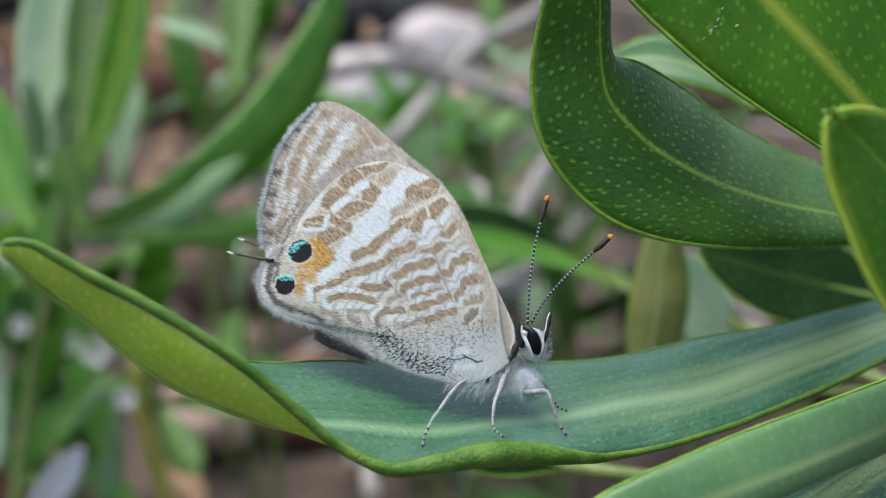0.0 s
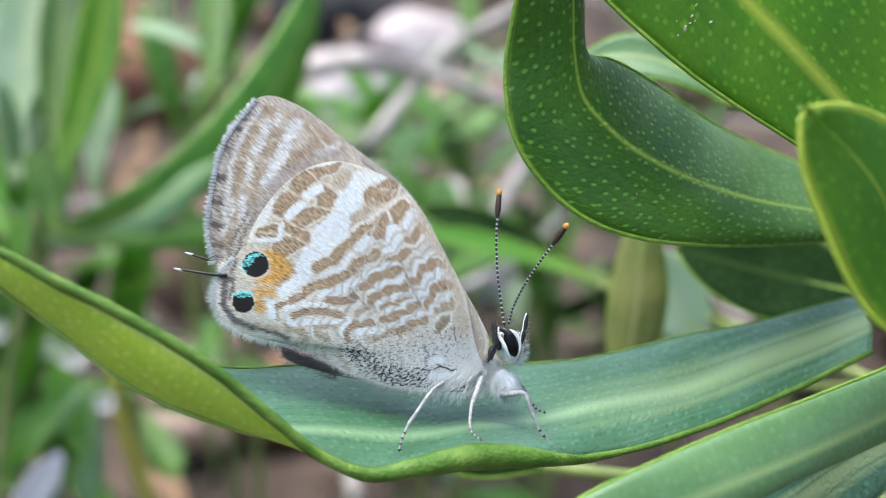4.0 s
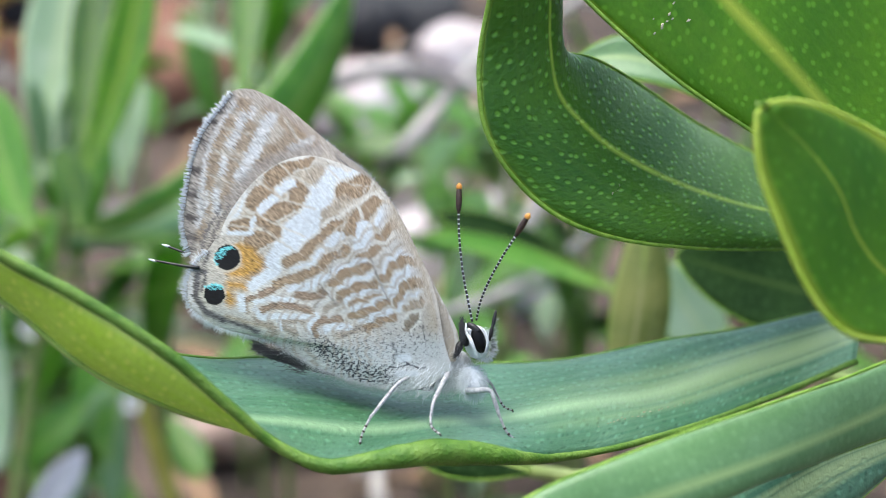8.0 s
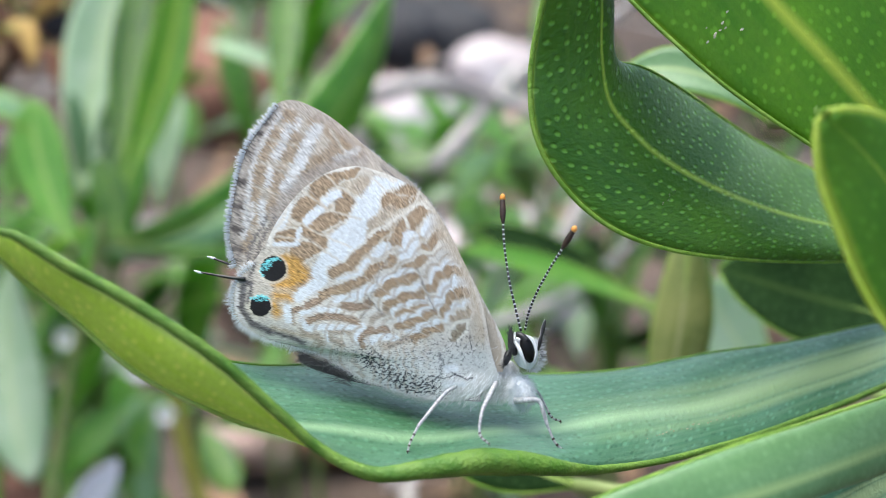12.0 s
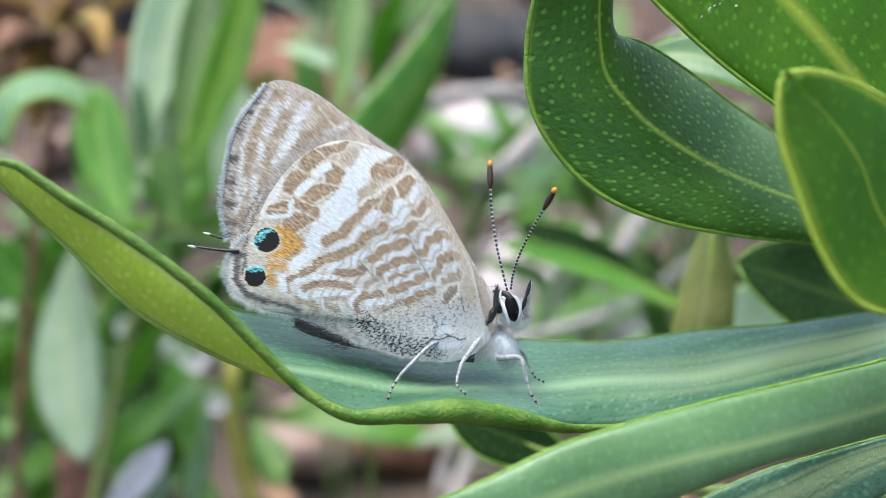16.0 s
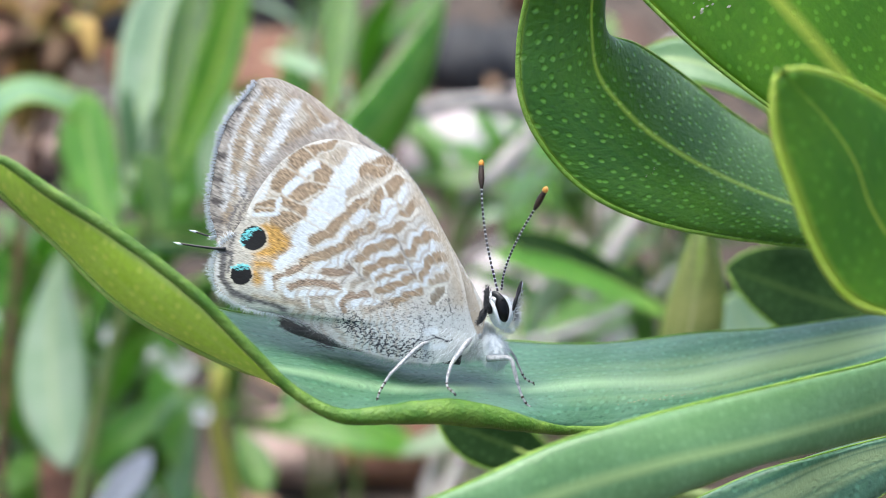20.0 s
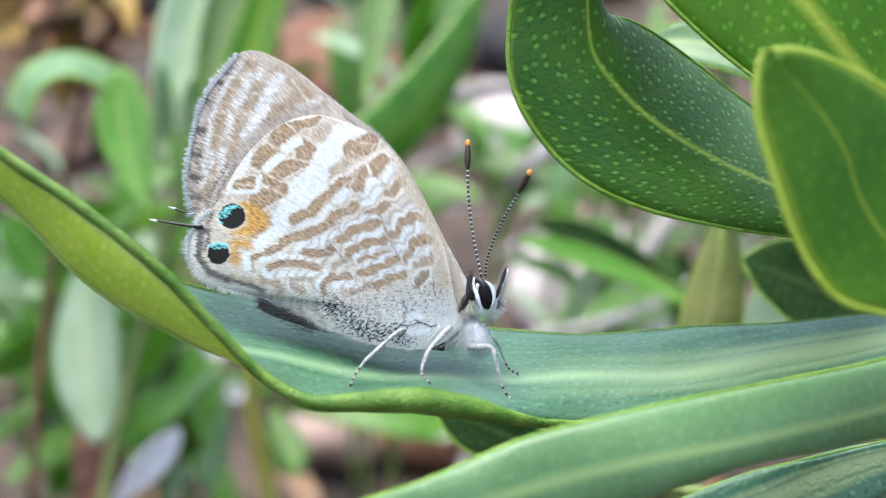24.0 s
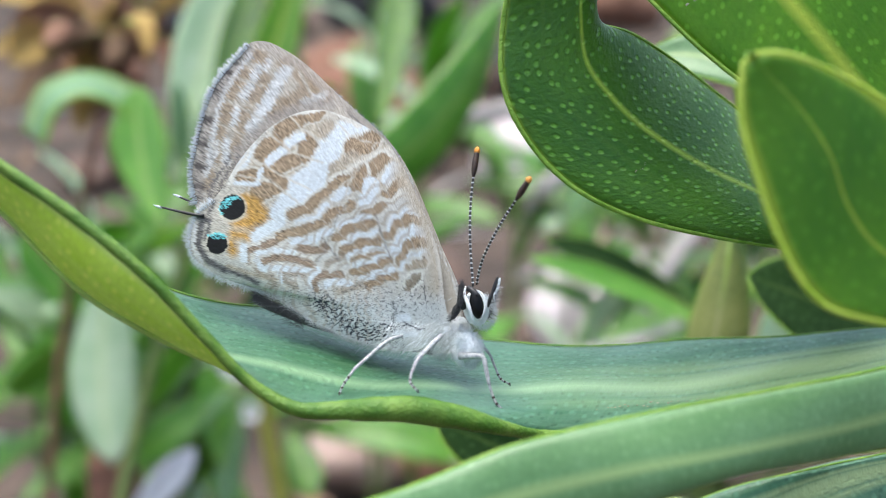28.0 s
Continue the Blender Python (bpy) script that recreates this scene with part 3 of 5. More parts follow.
LEANING = (
    ((-66.8, 3.5, 228.0), (-19.8, 57.5, 262.0), 13, (0.4, 1, 0.2), (8, -9.5, 0), 0.2, LEAF_FAR),
    ((-42.6, 30.5, 262.0), (-43.7, 67.6, 276.0), 7.5, (1, 0, 0.1), (0.6, 0, 0), 0.2, LEAF),
    ((-69.8, 2.1, 229.0), (-37.3, 17.1, 240.0), 7, (0, 1, 0.3), (0, -4, 0), 0.2, LEAF_SOFT),
    ((-63.5, 3.1, 228.0), (-20.2, 12.2, 250.0), 6, (0.1, 1, 0.4), (0, -4, 0), 0.2, LEAF_FAR),
    ((-71.9, 6.0, 226.0), (-81.1, 24.4, 222.0), 8, (1, 0.3, 0.3), (-2, 0, 0), 0.2, LEAF_FAR),
)
for base, tip, width, side, bend, cup, mat in UPRIGHT + LEANING:
    leaf_parts(sprig, *rails(base, tip, width, side, bend, cup), mat, n=24, m=10, rim=0, seed=len(bpy.data.meshes))
stalk(sprig, [(-66.5, 14.1, 228.0), (-68.3, 2.1, 229.0), (-74.7, -20.5, 235.0), (-80.5, -58.9, 240.0), (-81.7, -116.3, 250.0)], 1.0, 1.6, STEM, rooted=True)

leaf_parts(
    sprig,
    at_stage([(-73.8, 11.5, 221.0), (-76.6, 19.7, 219.0), (-80.6, 23.9, 217.0), (-85.8, 24.8, 215.0), (-89.5, 21.5, 213.0), (-90.5, 15.2, 212.0)]),
    at_stage([(-73.3, 13.1, 226.0), (-77.6, 22.7, 226.0), (-82.7, 27.7, 224.0), (-89.4, 29.3, 222.0), (-95.1, 25.8, 220.0), (-96.6, 17.8, 218.0)]),
    at_stage([(-75.8, 15.0, 236.0), (-80.4, 25.0, 236.0), (-86.2, 30.1, 234.0), (-94.0, 31.4, 232.0), (-100.5, 27.5, 229.0), (-101.5, 18.8, 226.0)]),
    LEAF_SOFT, n=30, m=10, rim=0.5, label="pale arching leaf", seed=31)

hang = thing("sprig", IDENT, "blurred sprig with drooping leaves on a brown woody stem", "sprig", "background sprigs")
for base, tip, width, side, bend, cup, mat in (
    ((-103.3, -0.0, 279.0), (-91.3, -45.3, 262.0), 14, (1, 0, 0.2), (-3, 0, 0), 0.25, LEAF_GREY),
    ((-93.9, -50.0, 290.0), (-71.2, -28.9, 275.0), 8, (0.2, 1, 0.3), (0, 2, 0), 0.2, LEAF_SOFT),
    ((-77.3, -13.2, 270.0), (-95.8, -38.0, 285.0), 8, (1, 0.5, 0.3), (0, 0, 0), 0.2, LEAF_FAR),
    ((-115.5, -21.6, 290.0), (-126.0, -35.0, 280.0), 9, (0.6, 1, 0.3), (0, 0, 0), 0.2, LEAF_FAR),
    ((-111.2, -15.9, 285.0), (-126.7, 0.9, 280.0), 10, (1, -0.5, 0.3), (0, 0, 0), 0.2, LEAF_FAR),
    ((-76.7, -47.2, 290.0), (-82.7, -24.3, 290.0), 8, (1, 0, 0.3), (0, 0, 0), 0.2, LEAF_FAR),
    ((-73.3, -27.8, 282.0), (-94.5, -47.7, 276.0), 8.5, (0.6, 1, 0.3), (0, 0, 0), 0.2, LEAF_FAR),
    ((-76.6, -29.1, 300.0), (-77.1, -59.1, 296.0), 6, (1, 0, 0.3), (0, 0, 0), 0.2, LEAF_SOFT),
    ((-116.7, -26.4, 320.0), (-130.1, 3.9, 310.0), 12, (1, 0, 0.3), (-2, 0, 0), 0.2, LEAF),
    ((-88.8, -24.6, 330.0), (-103.5, -11.0, 325.0), 9, (0.5, 1, 0.3), (0, 2, 0), 0.2, LEAF_FAR),
    ((-127.7, -51.5, 330.0), (-138.2, -22.4, 320.0), 12, (1, 0, 0.3), (2, 0, 0), 0.2, LEAF_FAR),
    ((-96.3, -58.3, 325.0), (-84.4, -40.9, 320.0), 9, (1, 0.3, 0.3), (0, 0, 0), 0.2, LEAF),
    ((-69.9, -39.7, 320.0), (-59.1, -54.2, 310.0), 9, (1, 0.6, 0.3), (0, 0, 0), 0.2, LEAF),
    ((-108.0, -34.0, 330.0), (-96.0, -12.0, 320.0), 8, (1, 0.3, 0.3), (0, 0, 0), 0.2, LEAF),
    ((-122.0, -5.0, 330.0), (-98.0, 8.0, 315.0), 8, (0.2, 1, 0.3), (0, 3, 0), 0.2, LEAF_BRIGHT),
):
    leaf_parts(hang, *rails(base, tip, width, side, bend, cup), mat, n=24, m=10, rim=0, seed=len(bpy.data.meshes))
stalk(hang, [(-75.4, -24.8, 318.0), (-75.9, -39.4, 322.0), (-71.8, -56.8, 326.0), (-65.0, -92.9, 335.0), (-60.7, -155.0, 345.0)], 2.0, 2.6, YELLOW_STEM, label="yellow-green stem", rooted=True)
stalk(hang, [(-101.7, -35.2, 284.0), (-100.4, -40.7, 283.0), (-99.0, -50.8, 283.0), (-97.4, -66.1, 284.0), (-95.0, -138.9, 296.0)], 6, 8.5, BARK, wobble=0.5, sides=16, label="brown fibrous woody stem", rooted=True)


# ---- ground clutter ----
def stone(x, y, r, seed, flat=0.6):
    bm = bmesh.new()
    bmesh.ops.create_icosphere(bm, subdivisions=3, radius=r)
    for v in bm.verts:
        v.co *= 1 + 0.28 * noise.noise(v.co / r * 1.1 + Vector((seed, 0, 0))) + 0.06 * noise.noise(v.co / r * 4)
        v.co.z *= flat
    me = bpy.data.meshes.new("stone")
    bm.to_mesh(me)
    bm.free()
    me.materials.append(EARTHY)
    me.polygons.foreach_set("use_smooth", [True] * len(me.polygons))
    ob = new("stone", me)
    ob.location, ob.rotation_euler = (x, y, r * flat * 0.35), (0, 0, seed)
    return tagged(ob, "brown weathered stone lying on the soil", "stone", "stones on the soil")


for k in range(40):
    y = 0.35 + 1.6 * random.random() ** 1.3
    stone((random.random() - 0.5) * 1.1 * y, y, 0.012 + 0.03 * random.random(), k * 1.7)


def ground_hit(x, y, d):
    """Ground place under the line of sight through a stage point."""
    p = S(x, y, d) - EYE
    return EYE + p * (-EYE.z / p.z)


for (x, y, d), r, mat, lab in (
    ((-91.5, -69.1, 500.0), 0.023, STONE, ""), ((-53.2, 91.9, 900.0), 0.055, CHALK, "large pale stone half sunk in the soil"), ((-72.7, 99.2, 900.0), 0.05, CHALK, "pale stone lying on the soil"),
    ((-118.1, -12.0, 700.0), 0.045, EARTHY, "brown weathered stone lying on the soil"), ((-52.2, 110.1, 900.0), 0.035, CHALK, "pale stone lying on the soil"), ((-1.0, 134.3, 900.0), 0.045, CHALK, "pale stone lying on the soil"), ((33.0, 97.0, 900.0), 0.035, STONE, ""), ((-191.3, 107.1, 900.0), 0.075, RUSTY, "rusty brown clod lying on the soil"), ((-41.1, 158.5, 900.0), 0.06, SLAG, "charcoal dark stone lying on the soil"), ((-191.2, 197.0, 900.0), 0.08, SLAG, "charcoal dark stone lying on the soil"),
    ((-65.9, 155.3, 900.0), 0.06, SLAG, "charcoal dark stone lying on the soil"), ((-62.6, -75.1, 600.0), 0.025, RUSTY, "rusty brown clod lying on the soil"), ((-386.1, 169.7, 900.0), 0.08, RUSTY, "rusty brown clod lying on the soil"),     ((-70.1, -75.7, 600.0), 0.022, OCHRE, "yellowish brown clod lying on the soil"), ((6.9, -9.5, 700.0), 0.05, CHALK, "pale stone lying on the soil"), ((-24.7, 213.3, 900.0), 0.06, RUSTY, "rusty brown clod lying on the soil"), ((-326.9, 173.1, 900.0), 0.07, SLAG, "charcoal dark stone lying on the soil"), ((-399.7, 131.5, 900.0), 0.05, RUSTY, "rusty brown clod lying on the soil"), ((-421.6, 154.8, 900.0), 0.05, SLAG, "charcoal dark stone lying on the soil"), ((-332.8, 186.9, 900.0), 0.06, RUSTY, "rusty brown clod lying on the soil"), ((-207.4, 142.9, 900.0), 0.06, RUSTY, "rusty brown clod lying on the soil"),
):
    g = ground_hit(x, y, d)
    ob = stone(g.x, g.y, r, x, 0.75)
    ob.data.materials[0] = mat
    tagged(ob, lab or "pinkish weathered stone lying on the soil")

# ---- filler sprigs, twigs and litter ----
def loose_leaf(name, length, width, bow, mat, cup):
    """A leaf along +x from the origin, in metres, with its own midrib."""
    holder = new("leaf_pattern")
    base = np.array((0, 0, 0.0))
    A, B, C = [], [], []
    for u, w in ((0, 0.12), (0.12, 0.35), (0.3, 0.72), (0.5, 0.98), (0.68, 1.0), (0.83, 0.78), (0.94, 0.42), (1.0, 0.03)):
        h, z = width * 0.5 * w * MM, bow * (1 - (2 * u - 1) ** 2) * MM
        A.append((u * length * MM, -h, z + cup * h))
        B.append((u * length * MM, 0, z))
        C.append((u * length * MM, h, z + cup * h))
    leaf = leaf_parts(holder, A, B, C, mat, n=16, m=8, rim=0, seed=width)
    rib = leaf.children[0]
    out = leaf.data, rib.data
    for o in (rib, leaf, holder):
        bpy.data.objects.remove(o)
    return out


# the second pattern has shade put into its colour, for dark gaps
PATTERNS = [loose_leaf("leaf", 52, 11, 5, LEAF_FAR, 0.2), loose_leaf("leaf", 44, 9, -4, LEAF_SHADED, 0.3), loose_leaf("leaf", 60, 10, 9, LEAF, 0.15), loose_leaf("leaf", 40, 8, 6, LEAF_GREY, 0.25), loose_leaf("leaf", 48, 9, 3, LEAF, 0.2)]
rng = random.Random(7)


def filler(x, y, d, count, lean=0.0, shaded=False):
    """A sprig of count leaves round the tip of a stem that stands in the soil."""
    tip = S(x, y, d)
    ob = thing("sprig", Matrix.Translation((tip.x, tip.y, 0)), "blurred leafy green sprig behind the perch", "sprig", "background sprigs")
    h = tip.z
    path = spline([(lean * 0.03, 0.01, -0.01), (lean * 0.02, 0.004, h * 0.5), (0, 0, h)], 12)
    part("stem", mesh_of("stem", *tube(path, np.linspace(1.8, 1.0, 12) * MM, 7, 0.1), STEM), ob)
    for k in range(count):
        # sprigs in dark gaps: mostly leaves whose colour stands in for shade
        blade, rib = PATTERNS[rng.choice((1, 1, 4) if shaded else (0, 0, 0, 2, 3, 3, 4))]
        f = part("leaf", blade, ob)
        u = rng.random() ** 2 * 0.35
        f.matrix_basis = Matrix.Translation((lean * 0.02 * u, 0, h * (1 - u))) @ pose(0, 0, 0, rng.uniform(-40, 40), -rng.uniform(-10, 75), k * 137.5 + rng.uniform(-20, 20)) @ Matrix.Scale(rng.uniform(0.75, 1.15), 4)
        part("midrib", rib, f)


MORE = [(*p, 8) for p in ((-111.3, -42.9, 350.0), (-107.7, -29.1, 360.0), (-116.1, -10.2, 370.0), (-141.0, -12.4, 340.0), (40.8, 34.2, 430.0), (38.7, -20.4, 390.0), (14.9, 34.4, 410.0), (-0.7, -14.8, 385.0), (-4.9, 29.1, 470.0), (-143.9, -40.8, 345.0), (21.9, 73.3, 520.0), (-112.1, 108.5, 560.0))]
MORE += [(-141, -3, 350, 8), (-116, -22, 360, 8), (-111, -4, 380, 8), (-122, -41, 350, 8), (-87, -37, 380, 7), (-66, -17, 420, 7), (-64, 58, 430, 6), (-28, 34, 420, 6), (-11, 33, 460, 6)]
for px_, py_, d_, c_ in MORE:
    filler(px_, py_, d_, c_, shaded=px_ > 0 and py_ < 20)
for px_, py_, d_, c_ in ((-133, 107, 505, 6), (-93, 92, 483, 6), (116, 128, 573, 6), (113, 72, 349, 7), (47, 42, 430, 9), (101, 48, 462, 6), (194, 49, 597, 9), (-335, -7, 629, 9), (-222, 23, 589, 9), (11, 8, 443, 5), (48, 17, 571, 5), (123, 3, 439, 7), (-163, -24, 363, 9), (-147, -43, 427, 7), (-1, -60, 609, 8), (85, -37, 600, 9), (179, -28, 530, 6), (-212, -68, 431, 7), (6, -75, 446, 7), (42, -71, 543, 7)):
    filler(px_, py_, d_, c_, shaded=40 < px_ < 125)


def twig(pts, r, label="thin grey dry twig"):
    ob = thing("twig", IDENT, label, "twig", "dry twigs")
    stalk(ob, pts, r, r * 0.6, TWIG, name="shoot", n=18, sides=7, wobble=0.3)


for pts, r in (
    ([(-13.6, 26.2, 330.0), (-3.7, 41.7, 350.0), (9.1, 58.7, 370.0), (30.2, 73.8, 390.0), (76.8, 118.2, 420.0)], 2.2),
    ([(-43.6, 30.8, 300.0), (-32.0, 40.5, 310.0), (-16.4, 46.3, 320.0), (-2.4, 46.1, 330.0), (34.7, 34.6, 350.0)], 2.4),
    ([(-35.4, 42.2, 330.0), (-21.5, 48.2, 340.0), (-3.7, 47.8, 350.0), (23.1, 49.5, 360.0)], 1.5),
    ([(-27.0, -63.9, 380.0), (-25.6, -51.2, 390.0), (-20.7, -34.4, 400.0), (-9.6, -23.3, 410.0)], 2.0),
    ([(15.4, -0.7, 330.0), (20.3, 11.2, 330.0), (27.3, 22.6, 340.0), (41.7, 42.7, 350.0)], 2.6),
    ([(-19.6, -69.7, 360.0), (-21.0, -61.6, 370.0), (-15.7, -43.2, 380.0)], 2.4),
    ([(-5.4, -14.6, 300.0), (10.1, -9.8, 320.0), (23.1, -3.9, 340.0), (40.2, 9.1, 360.0)], 1.6),
):
    twig(pts, r)
for k in range(26):
    y = 0.4 + rng.random() * 1.2
    x, a, ln = (rng.random() - 0.5) * y, rng.random() * 3.1, 0.04 + 0.1 * rng.random()
    ob = thing("twig", pose(x, y, 0.012, 0, rng.uniform(-12, 4), math.degrees(a)), "thin grey dry twig lying on the soil", "twig", "dry twigs")
    path = spline([(-ln, 0, 0.002), (-ln * 0.3, 0.006, 0.006), (ln * 0.4, -0.004, 0.004), (ln, 0.004, 0.0)], 10)
    part("shoot", mesh_of("shoot", *tube(path, np.linspace(2.4, 1.2, 10) * MM, 6, 0.3), TWIG), ob)
DRY = [loose_leaf("leaf", 46, 13, 6, LITTER, 0.5), loose_leaf("leaf", 38, 11, -7, LITTER, 0.7), loose_leaf("leaf", 34, 12, 8, STONE, 0.5)]
for k in range(80):
    y = 0.36 + 1.3 * rng.random() ** 1.2
    blade, rib = DRY[k % 3]
    ob = new("dry_leaf", blade)
    ob.matrix_basis = pose((rng.random() - 0.5) * 1.15 * y, y, 0.010 + 0.008 * rng.random(), rng.uniform(-35, 35), rng.uniform(-25, 25), rng.random() * 360)
    tagged(ob, "curled dry leaf lying on the soil", "dry leaf", "leaf litter")
    part("midrib", rib, ob)

# brown withered clump and pale bits caught in the sprigs
clump = thing("withered_clump", IDENT, "brown withered leaves clustered on a twig", "withered leaves")
for k in range(26):
    c = np.array((-102.4, 48.2, 262.0)) + np.array([rng.gauss(0, 7), rng.gauss(0, 5), rng.gauss(0, 4)])
    t = c + np.array([rng.gauss(0, 9), rng.gauss(-3, 9), rng.gauss(0, 7)])
    leaf_parts(clump, *rails(c, t, 6 + 3 * rng.random(), (rng.gauss(0, 1), 1, 0.4), (0, 3, 0), 0.6), (LITTER, RUSTY, OCHRE)[k % 3], n=12, m=6, rim=0, seed=k, name="withered_leaf")
stalk(clump, [(-103.4, 50.4, 264.0), (-104.8, 33.9, 268.0), (-111.7, 1.8, 276.0), (-114.8, -74.0, 290.0)], 0.9, 1.3, BARK, name="twig_stem", rooted=True)


def blossom(x, y, d, size, holder):
    c = S(x, y, d)
    core = part("flower", mesh_of("flower", *tube([c + UP * -0.001, c + UP * 0.0008], [size * 0.25 * MM, size * 0.18 * MM], 8), STEM), holder, "small white five-petalled flower")
    for k in range(5):
        a = k * 1.2566 + x
        dirv = RIGHT * math.cos(a) + UP * math.sin(a) - AWAY * 0.35
        side = RIGHT * -math.sin(a) + UP * math.cos(a)
        A, B, C = [], [], []
        for u, w in ((0.1, 0.3), (0.45, 0.8), (0.8, 0.9), (1, 0.35)):
            m0 = c + dirv * u * size * MM
            A.append(m0 - side * w * size * 0.5 * MM)
            B.append(m0 + AWAY * 0.1 * size * MM)
            C.append(m0 + side * w * size * 0.5 * MM)
        leaf_parts(core, A, B, C, PALE, rib=None, thick=0.3, n=8, m=6, name="petal")


for (x, y, d), s in (((-98.5, -21.3, 335.0), 3.6), ((-91.7, -26.5, 340.0), 4.4), ((-73.9, -34.7, 300.0), 2.6), ((-108.2, -19.6, 330.0), 2.6)):
    blossom(x, y, d, s, hang)
leaf_parts(hang, *rails((-82.4, -55.2, 250.0), (-70.0, -38.4, 250.0), 6.5, (1, 0.7, 0.2), (0, 0, 0), 0.2), PALE, rib=None, n=14, m=8, name="bleached_leaf", label="bleached lilac-white leaf")

# ---- butterfly ----
BODY = pose(0.00353, 0.06257, 0.26800, 68.52, -0.21, 1.32)
PX = 0.030245


def W(x, y, d=0.0):
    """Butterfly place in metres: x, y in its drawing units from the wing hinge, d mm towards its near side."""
    k = PX * (1 - d / 68.87)
    return Vector((((x - 784) * k - 16 * PX) * MM, ((441 - y) * k + 199 * PX) * MM, d * MM))


butterfly = thing("butterfly", BODY, "small butterfly with brown and white rippled wings standing on the leaf", "butterfly")
FORE_EDGE = [(806, 640), (812, 600), (796, 560), (770, 510), (740, 450), (715, 400), (690, 355), (655, 312), (600, 268), (560, 235), (510, 192), (470, 168), (436, 156), (405, 163), (375, 200), (350, 235), (333, 285), (322, 340), (316, 400), (330, 455), (400, 540), (560, 600), (700, 640)]
HIND_EDGE = [(800, 650), (785, 600), (770, 520), (735, 440), (700, 372), (665, 325), (625, 300), (585, 284), (548, 276), (505, 284), (465, 307), (432, 340), (405, 378), (388, 412), (365, 445), (340, 470), (328, 500), (330, 535), (350, 560), (385, 580), (430, 592), (475, 605), (520, 630), (570, 655), (640, 678), (710, 690), (760, 680)]


def dist_to(p, line):
    """Distance of points p to a polyline."""
    best = np.full(len(p), 1e9)
    line = np.array(line, float)
    if len(line) == 1:
        return np.hypot(*(p - line[0]).T)
    for a, b in zip(line[:-1], line[1:]):
        ab = b - a
        t = np.clip(((p - a) @ ab) / (ab @ ab), 0, 1)
        best = np.minimum(best, np.hypot(*(p - a - t[:, None] * ab).T))
    return best


BROWN, CREAM, WHITE, BEIGE = (0.315, 0.232, 0.155), (0.50, 0.462, 0.405), (0.615, 0.66, 0.705), (0.40, 0.34, 0.27)
GREY, ORANGE, BLACK, CYAN, SLATE = (0.15, 0.135, 0.135), (0.47, 0.26, 0.05), (0.004, 0.004, 0.006), (0.20, 0.66, 0.72), (0.018, 0.022, 0.034)
LILAC = (0.34, 0.30, 0.275)
HUB = np.array((800.0, 640.0))


def fibre(p, across=0.55, along=0.045):
    """Noise in streaks that run out from the wing's base, as its scales do."""
    v = p - HUB
    r = np.hypot(*v.T)
    a = np.arctan2(v[:, 1], v[:, 0]) * 420 * across
    r = r * along
    return np.array([noise.noise(Vector((x, y, 0))) for x, y in zip(a, r)]) * np.clip(r / along / 130, 0, 1)


def jitter(p, amount, scale):
    """Ragged scale edges: a wobble of the drawing coordinates along the scales."""
    q = np.array([(noise.noise(Vector((x * scale, y * scale, 0))), noise.noise(Vector((x * scale, y * scale, 9)))) for x, y in p])
    v = p - HUB
    v /= np.hypot(*v.T)[:, None] + 1e-6
    return p + q * amount * 0.45 + v * (fibre(p) * amount * 1.5)[:, None]


def paint(col, p, strokes, colour, soft=3.0, full=1.0):
    for hw, line in strokes:
        d = dist_to(p, line)
        k = np.clip((hw - d) / soft + 0.5, 0, 1)[:, None] * full
        col[:] = col * (1 - k) + np.array(colour) * k


def bars(col, p, strokes, colour, soft=4.0, full=1.0, swell=1.06):
    """Brown bars, darker along their outline, each with a thin pale rim that spares older bars."""
    brown = np.clip((0.42 - col.mean(1)) / 0.12, 0, 1)
    for hw, way in strokes:
        d = dist_to(p, way)
        k = (np.clip((hw * swell + 4.5 - d) / 3 + 0.5, 0, 1) * 0.75 * (1 - brown))[:, None]
        col[:] = col * (1 - k) + np.array((0.61, 0.59, 0.54)) * k
    for hw, way in strokes:
        d = dist_to(p, way)
        k = (np.clip((hw * swell - d) / soft + 0.5, 0, 1) * full)[:, None]
        tone = 1.12 - 0.28 * np.clip(d / (hw * swell), 0, 1)
        col[:] = col * (1 - k) + np.array(colour) * tone[:, None] * k


